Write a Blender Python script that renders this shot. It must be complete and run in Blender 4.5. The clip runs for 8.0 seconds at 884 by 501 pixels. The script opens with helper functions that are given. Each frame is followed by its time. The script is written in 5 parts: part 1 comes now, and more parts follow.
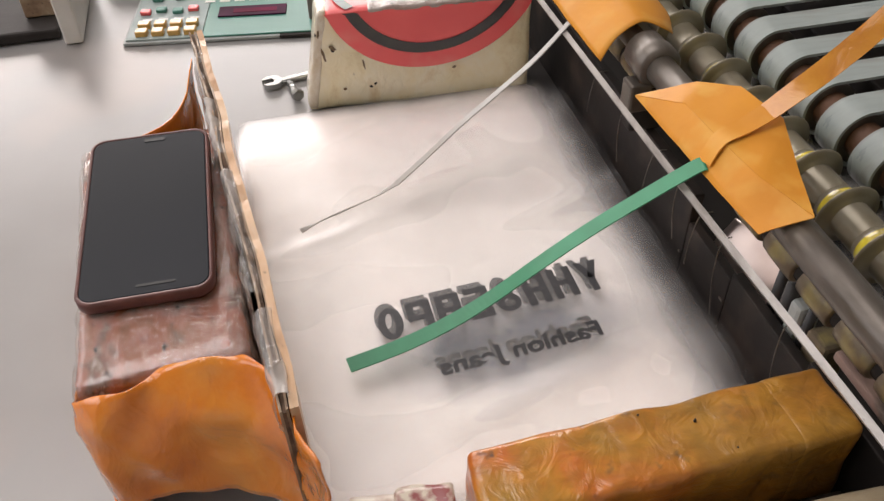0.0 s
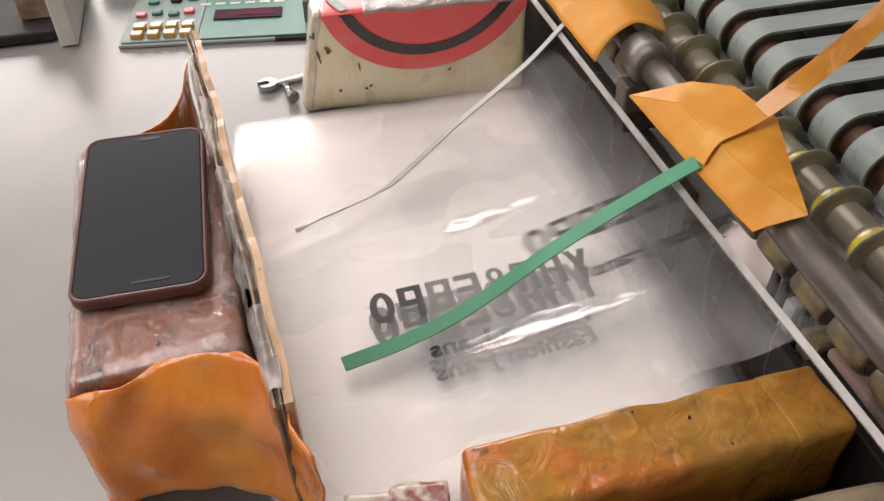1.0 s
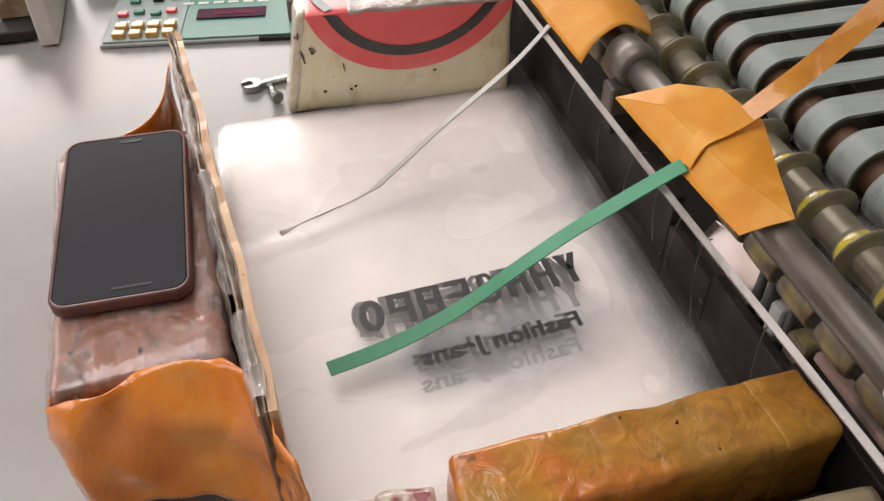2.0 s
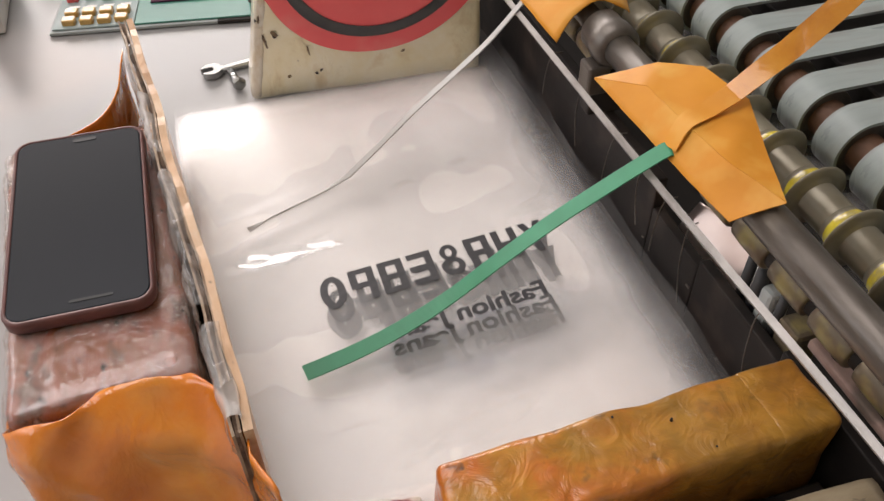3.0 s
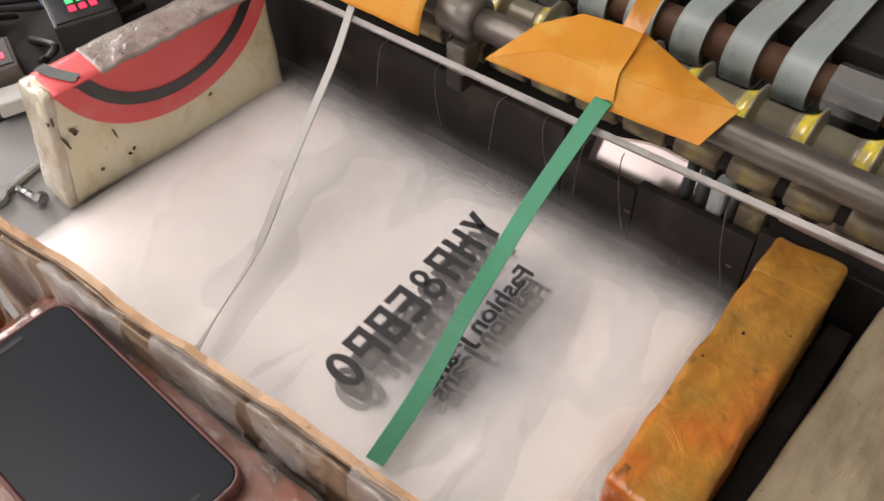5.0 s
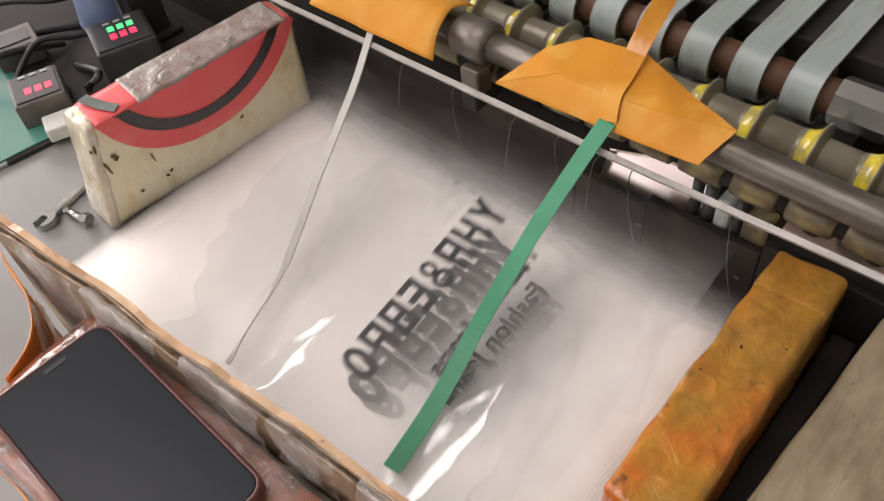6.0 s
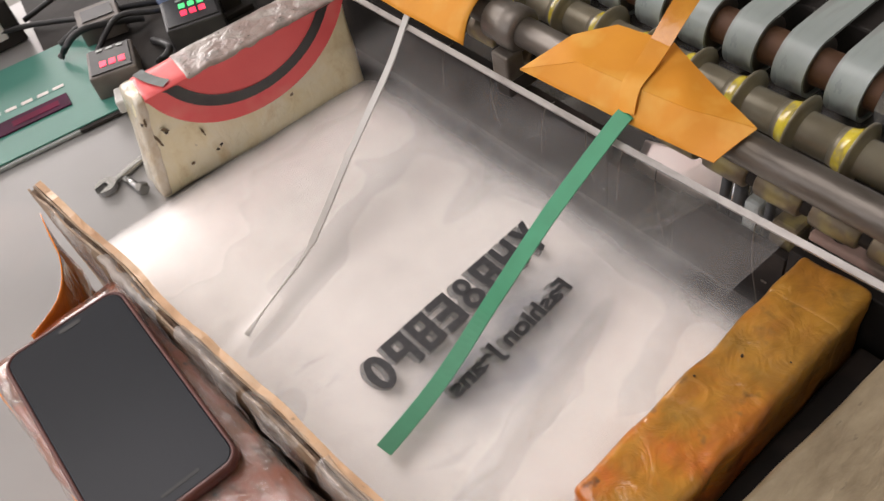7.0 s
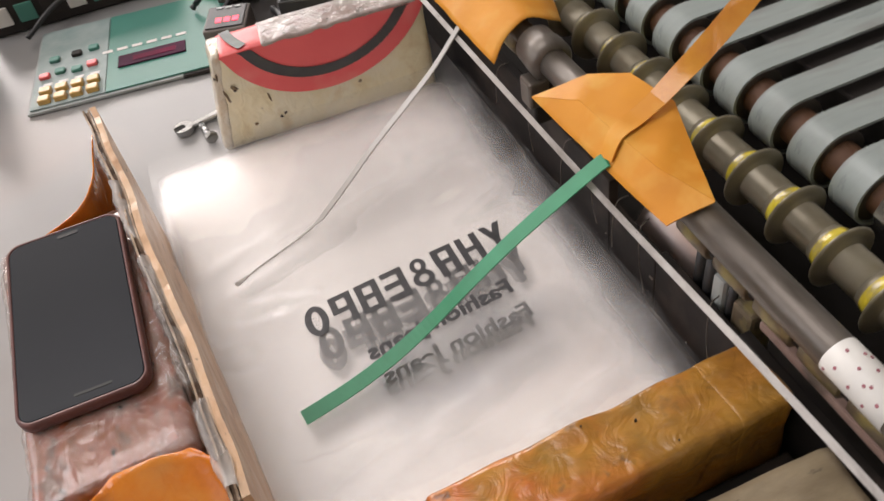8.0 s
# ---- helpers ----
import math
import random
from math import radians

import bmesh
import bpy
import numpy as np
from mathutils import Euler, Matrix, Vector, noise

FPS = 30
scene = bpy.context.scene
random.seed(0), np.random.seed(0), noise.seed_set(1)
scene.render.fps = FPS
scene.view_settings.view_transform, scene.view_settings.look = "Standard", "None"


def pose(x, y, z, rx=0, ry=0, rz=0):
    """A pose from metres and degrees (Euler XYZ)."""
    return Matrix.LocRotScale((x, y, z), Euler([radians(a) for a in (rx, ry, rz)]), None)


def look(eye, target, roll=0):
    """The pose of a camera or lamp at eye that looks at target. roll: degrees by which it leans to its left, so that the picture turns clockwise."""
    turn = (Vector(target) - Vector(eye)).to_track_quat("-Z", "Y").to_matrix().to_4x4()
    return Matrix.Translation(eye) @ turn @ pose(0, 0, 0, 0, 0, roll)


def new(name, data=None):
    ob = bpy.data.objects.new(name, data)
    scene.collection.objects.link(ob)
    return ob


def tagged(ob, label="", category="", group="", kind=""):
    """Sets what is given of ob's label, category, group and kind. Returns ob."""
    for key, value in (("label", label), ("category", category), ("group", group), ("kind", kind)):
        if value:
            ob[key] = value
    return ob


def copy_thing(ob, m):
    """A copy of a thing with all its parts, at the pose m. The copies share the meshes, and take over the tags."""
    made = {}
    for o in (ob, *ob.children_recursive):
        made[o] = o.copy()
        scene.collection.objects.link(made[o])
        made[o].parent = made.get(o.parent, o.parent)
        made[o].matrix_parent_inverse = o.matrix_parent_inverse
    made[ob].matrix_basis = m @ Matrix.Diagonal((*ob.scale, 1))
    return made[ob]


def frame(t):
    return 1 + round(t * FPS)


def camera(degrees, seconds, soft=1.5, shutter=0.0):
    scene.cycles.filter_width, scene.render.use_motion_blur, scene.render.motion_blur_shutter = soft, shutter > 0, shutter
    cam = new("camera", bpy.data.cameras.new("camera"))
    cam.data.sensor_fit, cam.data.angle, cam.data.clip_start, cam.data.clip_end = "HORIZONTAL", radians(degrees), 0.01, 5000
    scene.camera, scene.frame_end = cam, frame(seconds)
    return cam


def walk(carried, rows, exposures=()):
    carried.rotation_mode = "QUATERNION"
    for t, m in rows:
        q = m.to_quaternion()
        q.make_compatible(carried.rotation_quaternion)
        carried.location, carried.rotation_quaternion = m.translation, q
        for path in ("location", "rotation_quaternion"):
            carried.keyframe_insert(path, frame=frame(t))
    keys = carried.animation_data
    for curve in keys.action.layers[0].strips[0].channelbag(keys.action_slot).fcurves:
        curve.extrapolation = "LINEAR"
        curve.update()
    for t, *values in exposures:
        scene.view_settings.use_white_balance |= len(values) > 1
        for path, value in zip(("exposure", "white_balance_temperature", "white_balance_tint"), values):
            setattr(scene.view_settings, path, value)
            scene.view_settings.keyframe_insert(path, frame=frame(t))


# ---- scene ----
cam = camera(55.6, 8.0, soft=1.4, shutter=0.3)
PATH = [
    (0, (-0.028, -0.672, 0.424), (0.291, 0.761, -0.934), -1.5),
    (0.5, (-0.03, -0.677, 0.421), (0.285, 0.766, -0.928), -1.5),
    (1, (-0.029, -0.676, 0.42), (0.305, 0.767, -0.924), -1.1),
    (1.5, (-0.029, -0.673, 0.422), (0.324, 0.765, -0.923), -0.7),
    (3, (-0.025, -0.646, 0.414), (0.395, 0.724, -0.982), -0.5),
    (3.5, (-0.033, -0.619, 0.423), (0.448, 0.649, -1.047), -2.2),
    (3.8, (-0.031, -0.615, 0.436), (0.448, 0.566, -1.105), -6.1),
    (4, (-0.037, -0.599, 0.428), (0.487, 0.528, -1.139), -8.0),
    (4.2, (-0.072, -0.554, 0.434), (0.73, 0.412, -1.123), -3.2),
    (4.5, (-0.114, -0.541, 0.43), (0.809, 0.336, -1.113), -0.7),
    (5, (-0.144, -0.514, 0.441), (0.832, 0.373, -1.063), -2.8),
    (5.2, (-0.142, -0.507, 0.456), (0.79, 0.377, -1.077), -4.5),
    (6.3, (-0.127, -0.542, 0.47), (0.73, 0.455, -1.038), -9.2),
    (6.5, (-0.121, -0.538, 0.465), (0.687, 0.471, -1.061), -11.4),
    (7, (-0.082, -0.578, 0.465), (0.575, 0.556, -1.046), -13.9),
    (7.5, (-0.027, -0.618, 0.463), (0.43, 0.602, -1.055), -14.6),
    (8, (0.012, -0.655, 0.459), (0.36, 0.691, -0.979), -11.4),
]
walk(cam, [(t, look(eye, target, roll)) for t, eye, target, roll in PATH])

# ---- world and light ----
world = bpy.data.worlds.new("hall_sky")
scene.world = world
world.use_nodes = True
wn = world.node_tree.nodes
sky = wn.new("ShaderNodeTexSky")
sky.sky_type, sky.sun_disc = "NISHITA", False
sky.sun_elevation, sky.sun_rotation = radians(40), radians(-20)
world.node_tree.links.new(sky.outputs[0], wn["Background"].inputs[0])
wn["Background"].inputs[1].default_value = 0.10


def window_light(name, eye, target, sx, sy, watts, color):
    lamp = bpy.data.lights.new(name, "AREA")
    lamp.shape, lamp.size, lamp.size_y, lamp.energy, lamp.color = "RECTANGLE", sx, sy, watts, color
    ob = new(name, lamp)
    ob.matrix_world = look(eye, target)
    return ob


# hall windows lie out of view: far one inferred from backlight, side one assumed
window_light("window_daylight_far", (-0.6, 4.86, 1.75), (-0.6, 0, 0.6), 4.6, 1.7, 187, (1.0, 0.90, 0.855))
window_light("window_daylight_side", (-3.36, 0.6, 1.75), (0, 0.6, 0.6), 4.6, 1.7, 50, (1.0, 0.915, 0.89))
# overhead fill lamp added to brighten the bags; no such source is known
window_light("overhead_fill", (-1.1, 0.7, 3.24), (-1.1, 0.7, 0), 2.4, 2.4, 71, (1.0, 0.905, 0.86))


# ---- materials ----
def material(name, color, rough=0.5, metal=0.0, second=None, scale=40.0, amount=0.5, bump=0.0, bump_scale=200.0,
             coat=0.0, third=None, third_scale=12.0, stretch=(1, 1, 1), spec=0.5, rough_var=0.0):
    """Principled surface: colour mixed at two scales by noise, with fine relief."""
    m = bpy.data.materials.new(name)
    m.use_nodes = True
    nt = m.node_tree
    n, link = nt.nodes, nt.links.new
    b = n["Principled BSDF"]
    b.inputs["Roughness"].default_value = rough
    b.inputs["Metallic"].default_value = metal
    b.inputs["Coat Weight"].default_value = coat
    b.inputs["Specular IOR Level"].default_value = spec
    b.inputs["Coat Roughness"].default_value = 0.12
    tc = n.new("ShaderNodeTexCoord")
    mp = n.new("ShaderNodeMapping")
    mp.inputs["Scale"].default_value = stretch
    link(tc.outputs["Object"], mp.inputs[0])
    second = second or tuple(c * 0.75 for c in color)
    n1 = n.new("ShaderNodeTexNoise")
    n1.inputs["Scale"].default_value, n1.inputs["Detail"].default_value = scale, 5
    link(mp.outputs[0], n1.inputs[0])
    r1 = n.new("ShaderNodeValToRGB")
    r1.color_ramp.elements[0].position, r1.color_ramp.elements[1].position = 0.5 - 0.25 * amount, 0.5 + 0.3 * amount
    r1.color_ramp.elements[0].color, r1.color_ramp.elements[1].color = (*second, 1), (*color, 1)
    link(n1.outputs[0], r1.inputs[0])
    out = r1.outputs[0]
    if third:
        n2 = n.new("ShaderNodeTexNoise")
        n2.inputs["Scale"].default_value, n2.inputs["Detail"].default_value = third_scale, 3
        link(mp.outputs[0], n2.inputs[0])
        r2 = n.new("ShaderNodeValToRGB")
        r2.color_ramp.elements[0].position, r2.color_ramp.elements[1].position = 0.52, 0.66
        link(n2.outputs[0], r2.inputs[0])
        mx = n.new("ShaderNodeMixRGB")
        mx.inputs[2].default_value = (*third, 1)
        link(r2.outputs[0], mx.inputs[0])
        link(out, mx.inputs[1])
        out = mx.outputs[0]
    link(out, b.inputs["Base Color"])
    if rough_var:
        mr = n.new("ShaderNodeMapRange")
        mr.inputs["To Min"].default_value, mr.inputs["To Max"].default_value = rough - rough_var, rough + rough_var
        link(n1.outputs[0], mr.inputs[0])
        link(mr.outputs[0], b.inputs["Roughness"])
    if bump:
        n3 = n.new("ShaderNodeTexNoise")
        n3.inputs["Scale"].default_value, n3.inputs["Detail"].default_value = bump_scale, 3
        link(mp.outputs[0], n3.inputs[0])
        bp = n.new("ShaderNodeBump")
        bp.inputs["Strength"].default_value, bp.inputs["Distance"].default_value = bump, 0.002
        link(n3.outputs[0], bp.inputs["Height"])
        link(bp.outputs[0], b.inputs["Normal"])
    return m


def film_material(name, milk, color, gloss=0.16, spread=0.2, relief=0.0, shine=0.03, margin=0.0):
    """Milky polythene film: part clear, part white, with a glossy skin."""
    m = bpy.data.materials.new(name)
    m.use_nodes = True
    nt = m.node_tree
    n, link = nt.nodes, nt.links.new
    n.remove(n["Principled BSDF"])
    clear, white, skin = n.new("ShaderNodeBsdfTransparent"), n.new("ShaderNodeBsdfDiffuse"), n.new("ShaderNodeBsdfGlossy")
    thru = n.new("ShaderNodeBsdfTranslucent")
    thru.inputs[0].default_value = (*color, 1)
    white.inputs[0].default_value = (*color, 1)
    skin.inputs["Roughness"].default_value = gloss
    body, mix, top = n.new("ShaderNodeMixShader"), n.new("ShaderNodeMixShader"), n.new("ShaderNodeMixShader")
    tc, nz, mr = n.new("ShaderNodeTexCoord"), n.new("ShaderNodeTexNoise"), n.new("ShaderNodeMapRange")
    nz.inputs["Scale"].default_value, nz.inputs["Detail"].default_value, nz.inputs["Distortion"].default_value = 22, 4, 0.5
    mr.inputs["From Min"].default_value, mr.inputs["From Max"].default_value = 0.3, 0.7
    mr.inputs["To Min"].default_value, mr.inputs["To Max"].default_value = milk * (1 - spread), milk * (1 + spread)
    link(tc.outputs["Object"], nz.inputs[0])
    link(nz.outputs[0], mr.inputs[0])
    body.inputs[0].default_value = 0.06
    link(white.outputs[0], body.inputs[1])
    link(thru.outputs[0], body.inputs[2])
    amount = mr.outputs[0]
    ends = None
    if margin:
        # thin towards the open side and the far end of the bag
        sx = n.new("ShaderNodeSeparateXYZ")
        link(tc.outputs["Object"], sx.inputs[0])
        for axis, far, soft, least in ((0, margin, 0.060, 0.12), (1, 0.203, 0.050, 0.0)):
            mg, mm = n.new("ShaderNodeMapRange"), n.new("ShaderNodeMath")
            mg.interpolation_type, mm.operation = "SMOOTHSTEP", "MULTIPLY"
            mg.inputs["From Min"].default_value, mg.inputs["From Max"].default_value = far - soft, far
            mg.inputs["To Min"].default_value, mg.inputs["To Max"].default_value = 1.0, least
            link(sx.outputs[axis], mg.inputs[0])
            link(amount, mm.inputs[0])
            link(mg.outputs[0], mm.inputs[1])
            amount, ends = mm.outputs[0], mg.outputs[0]
    link(amount, mix.inputs[0])
    link(clear.outputs[0], mix.inputs[1])
    link(body.outputs[0], mix.inputs[2])
    if relief:
        cr, bp = n.new("ShaderNodeTexNoise"), n.new("ShaderNodeBump")
        cr.inputs["Scale"].default_value, cr.inputs["Detail"].default_value, cr.inputs["Distortion"].default_value = 90, 3, 0.8
        bp.inputs["Strength"].default_value, bp.inputs["Distance"].default_value = relief, 0.004
        link(tc.outputs["Object"], cr.inputs[0])
        link(cr.outputs[0], bp.inputs["Height"])
        link(bp.outputs[0], skin.inputs["Normal"])
    lw, pw, ad = n.new("ShaderNodeLayerWeight"), n.new("ShaderNodeMath"), n.new("ShaderNodeMath")
    lw.inputs[0].default_value = 0.5
    pw.operation, pw.inputs[1].default_value = "POWER", 5.0
    ad.operation, ad.inputs[1].default_value, ad.inputs[2].default_value = "MULTIPLY_ADD", 0.36, shine
    link(lw.outputs["Facing"], pw.inputs[0])
    link(pw.outputs[0], ad.inputs[0])
    # gloss dies out at the far end to soften the window's highlight there
    if ends:
        fade = n.new("ShaderNodeMath")
        fade.operation = "MULTIPLY"
        link(ad.outputs[0], fade.inputs[0])
        link(ends, fade.inputs[1])
        link(fade.outputs[0], top.inputs[0])
    else:
        link(ad.outputs[0], top.inputs[0])
    link(mix.outputs[0], top.inputs[1])
    link(skin.outputs[0], top.inputs[2])
    link(top.outputs[0], n["Material Output"].inputs[0])
    return m


def crinkle(name, stops, scale, bump=0.6, bump_scale=55.0, rough=0.28, coat=0.6, stretch=(1, 1, 1), distort=0.6, dirt_at=0.66, detail=7):
    """Wrinkled wrapping: several colours in patches, with creases in the relief."""
    m = bpy.data.materials.new(name)
    m.use_nodes = True
    nt = m.node_tree
    n, link = nt.nodes, nt.links.new
    b = n["Principled BSDF"]
    b.inputs["Roughness"].default_value, b.inputs["Coat Weight"].default_value, b.inputs["Coat Roughness"].default_value = rough, coat, 0.1
    tc, mp = n.new("ShaderNodeTexCoord"), n.new("ShaderNodeMapping")
    mp.inputs["Scale"].default_value = stretch
    link(tc.outputs["Object"], mp.inputs[0])
    nz, rp = n.new("ShaderNodeTexNoise"), n.new("ShaderNodeValToRGB")
    nz.inputs["Scale"].default_value, nz.inputs["Detail"].default_value, nz.inputs["Roughness"].default_value = scale, detail, 0.6
    nz.inputs["Distortion"].default_value = distort * 0.4
    link(mp.outputs[0], nz.inputs[0])
    link(nz.outputs[0], rp.inputs[0])
    while len(rp.color_ramp.elements) < len(stops):
        rp.color_ramp.elements.new(0.5)
    for el, (p, c) in zip(rp.color_ramp.elements, stops):
        el.position, el.color = p, (*c, 1)
    fine, dirt, mx = n.new("ShaderNodeTexNoise"), n.new("ShaderNodeValToRGB"), n.new("ShaderNodeMixRGB")
    fine.inputs["Scale"].default_value, fine.inputs["Detail"].default_value = scale * 5, 3
    dirt.color_ramp.elements[0].position, dirt.color_ramp.elements[1].position = dirt_at, min(dirt_at + 0.09, 1)
    link(mp.outputs[0], fine.inputs[0])
    link(fine.outputs[0], dirt.inputs[0])
    link(dirt.outputs[0], mx.inputs[0])
    link(rp.outputs[0], mx.inputs[1])
    mx.inputs[2].default_value = (0.045, 0.035, 0.03, 1)
    link(mx.outputs[0], b.inputs["Base Color"])
    cr, bp = n.new("ShaderNodeTexNoise"), n.new("ShaderNodeBump")
    cr.inputs["Scale"].default_value, cr.inputs["Detail"].default_value, cr.inputs["Distortion"].default_value = bump_scale, 4, distort
    link(mp.outputs[0], cr.inputs[0])
    bp.inputs["Strength"].default_value, bp.inputs["Distance"].default_value = bump, 0.004
    link(cr.outputs[0], bp.inputs["Height"])
    link(bp.outputs[0], b.inputs["Normal"])
    link(bp.outputs[0], b.inputs["Coat Normal"])
    return m


def glow(name, color, strength):
    m = material(name, color, 0.4)
    b = m.node_tree.nodes["Principled BSDF"]
    b.inputs["Emission Color"].default_value = (*color, 1)
    b.inputs["Emission Strength"].default_value = strength
    return m


STEEL = material("table_steel", (0.315, 0.315, 0.31), 0.34, 0.28, (0.275, 0.27, 0.265), 12, 1.4, 0.05, 60, third=(0.33, 0.305, 0.29), third_scale=5, rough_var=0.08)
FILM = film_material("milky_film", 0.118, (0.99, 0.965, 0.945), 0.40, 0.25, 0.04, 0.05, 0.1425)
GLINT_FILM = film_material("glossy_film_fold", 0.01, (0.97, 0.97, 0.96), 0.15, 0.3, 0.12, 0.24)
STACK = material("stacked_film", (0.95, 0.915, 0.89), 0.42, 0, (0.91, 0.865, 0.835), 8, 1.5, 0.1, 24, coat=0.4, third=(0.93, 0.86, 0.83), third_scale=7)


def buried_print(m, center, radii, color, most):
    """Ink of the bags below, showing through the milky layers as a soft blue-grey stain."""
    nt = m.node_tree
    n, link = nt.nodes, nt.links.new
    b = n["Principled BSDF"]
    b.inputs["Coat Roughness"].default_value = 0.42
    tc, mp, gr, nz, mu, ml, mx = (n.new("ShaderNode" + k) for k in ("TexCoord", "Mapping", "TexGradient", "TexNoise", "Math", "Math", "MixRGB"))
    mp.inputs["Scale"].default_value = [1 / r for r in radii]
    mp.inputs["Location"].default_value = [-c / r for c, r in zip(center, radii)]
    gr.gradient_type = "SPHERICAL"
    nz.inputs["Scale"].default_value, nz.inputs["Detail"].default_value = 28, 3
    mu.operation = ml.operation = "MULTIPLY"
    ml.inputs[1].default_value = most
    ml.use_clamp = True
    link(tc.outputs["Object"], mp.inputs[0])
    link(tc.outputs["Object"], nz.inputs[0])
    link(mp.outputs[0], gr.inputs[0])
    link(gr.outputs[1], mu.inputs[0])
    link(nz.outputs[0], mu.inputs[1])
    link(mu.outputs[0], ml.inputs[0])
    link(ml.outputs[0], mx.inputs[0])
    link(b.inputs["Base Color"].links[0].from_socket, mx.inputs[1])
    mx.inputs[2].default_value = (*color, 1)
    link(mx.outputs[0], b.inputs["Base Color"])


def ragged_ends(m):
    """The uneven bag ends thin out to clear film at the far end and along the outlet."""
    nt = m.node_tree
    n, link = nt.nodes, nt.links.new
    tc, sx, nz = (n.new("ShaderNode" + k) for k in ("TexCoord", "SeparateXYZ", "TexNoise"))
    nz.inputs["Scale"].default_value, nz.inputs["Detail"].default_value = 30, 4
    link(tc.outputs["Object"], sx.inputs[0])
    link(tc.outputs["Object"], nz.inputs[0])
    keep = None
    for axis, lo, hi, wobble in ((1, -0.046, -0.012, 0.014), (0, 0.178, 0.216, 0.012)):
        add, mg = n.new("ShaderNodeMath"), n.new("ShaderNodeMapRange")
        add.operation = "MULTIPLY_ADD"
        add.inputs[1].default_value = wobble
        link(nz.outputs[0], add.inputs[0])
        link(sx.outputs[axis], add.inputs[2])
        mg.interpolation_type = "SMOOTHSTEP"
        mg.inputs["From Min"].default_value, mg.inputs["From Max"].default_value = lo + wobble / 2, hi + wobble / 2
        mg.inputs["To Min"].default_value, mg.inputs["To Max"].default_value = 1.0, 0.0
        link(add.outputs[0], mg.inputs[0])
        if keep is None:
            keep = mg.outputs[0]
        else:
            both = n.new("ShaderNodeMath")
            both.operation = "MULTIPLY"
            link(keep, both.inputs[0])
            link(mg.outputs[0], both.inputs[1])
            keep = both.outputs[0]
    link(keep, n["Principled BSDF"].inputs["Alpha"])


ragged_ends(STACK)
buried_print(STACK, (0.095, -0.330, 0.009), (0.105, 0.048, 0.05), (0.03, 0.05, 0.12), 3.0)
INK = material("black_ink", (0.035, 0.035, 0.04), 0.5, 0, (0.05, 0.05, 0.055), 300)
ORANGE_TAPE = material("orange_kraft_tape", (0.74, 0.325, 0.034), 0.5, 0, (0.57, 0.22, 0.02), 18, 1.2, 0.35, 40, coat=0.05, third=(0.70, 0.35, 0.06), third_scale=30, spec=0.25)
ORANGE_WRAP = crinkle("orange_plastic_wrap", [(0.30, (0.62, 0.15, 0.008)), (0.50, (0.80, 0.235, 0.014)), (0.70, (0.86, 0.33, 0.04))], 20, 0.75, 36, 0.2, 0.9, (1, 1, 0.6), 0.9, 0.92)
WORN_ORANGE = crinkle("worn_orange_tape", [(0.30, (0.50, 0.075, 0.022)), (0.42, (0.55, 0.16, 0.02)), (0.50, (0.50, 0.215, 0.025)), (0.58, (0.36, 0.19, 0.03)), (0.72, (0.15, 0.115, 0.04))], 13, 0.5, 60, 0.30, 0.5, (1.0, 1.0, 1), 0.9, 0.61)


def olive_end(m, x0, x1, color):
    """Older, olive-brown tape towards one end of the block, with fine scratches along it."""
    nt = m.node_tree
    n, link = nt.nodes, nt.links.new
    b = n["Principled BSDF"]
    tc, sx, mp, nz, sc, mg, ad, mx, m2, rp = (n.new("ShaderNode" + k) for k in ("TexCoord", "SeparateXYZ", "Mapping", "TexNoise", "TexNoise", "MapRange", "Math", "MixRGB", "MixRGB", "ValToRGB"))
    link(tc.outputs["Object"], sx.inputs[0])
    link(tc.outputs["Object"], nz.inputs[0])
    link(tc.outputs["Object"], mp.inputs[0])
    mp.inputs["Scale"].default_value, mp.inputs["Rotation"].default_value = (0.7, 1.2, 1), (0, 0, 0.7)
    link(mp.outputs[0], sc.inputs[0])
    nz.inputs["Scale"].default_value, nz.inputs["Detail"].default_value = 26, 6
    sc.inputs["Scale"].default_value, sc.inputs["Detail"].default_value = 95, 6
    ad.operation, ad.inputs[1].default_value = "MULTIPLY_ADD", 0.16
    link(nz.outputs[0], ad.inputs[0])
    link(sx.outputs[0], ad.inputs[2])
    mg.inputs["From Min"].default_value, mg.inputs["From Max"].default_value = x0 + 0.08, x1 + 0.08
    mg.inputs["To Max"].default_value = 0.8
    link(ad.outputs[0], mg.inputs[0])
    link(mg.outputs[0], mx.inputs[0])
    link(b.inputs["Base Color"].links[0].from_socket, mx.inputs[1])
    mx.inputs[2].default_value = (*color, 1)
    rp.color_ramp.elements[0].position, rp.color_ramp.elements[1].position = 0.38, 0.62
    rp.color_ramp.elements[0].color, rp.color_ramp.elements[1].color = (0.80, 0.77, 0.70, 1), (1.08, 1.07, 1.0, 1)
    link(sc.outputs[0], rp.inputs[0])
    m2.blend_type, m2.inputs[0].default_value = "MULTIPLY", 1.0
    link(mx.outputs[0], m2.inputs[1])
    link(rp.outputs[0], m2.inputs[2])
    link(m2.outputs[0], b.inputs["Base Color"])


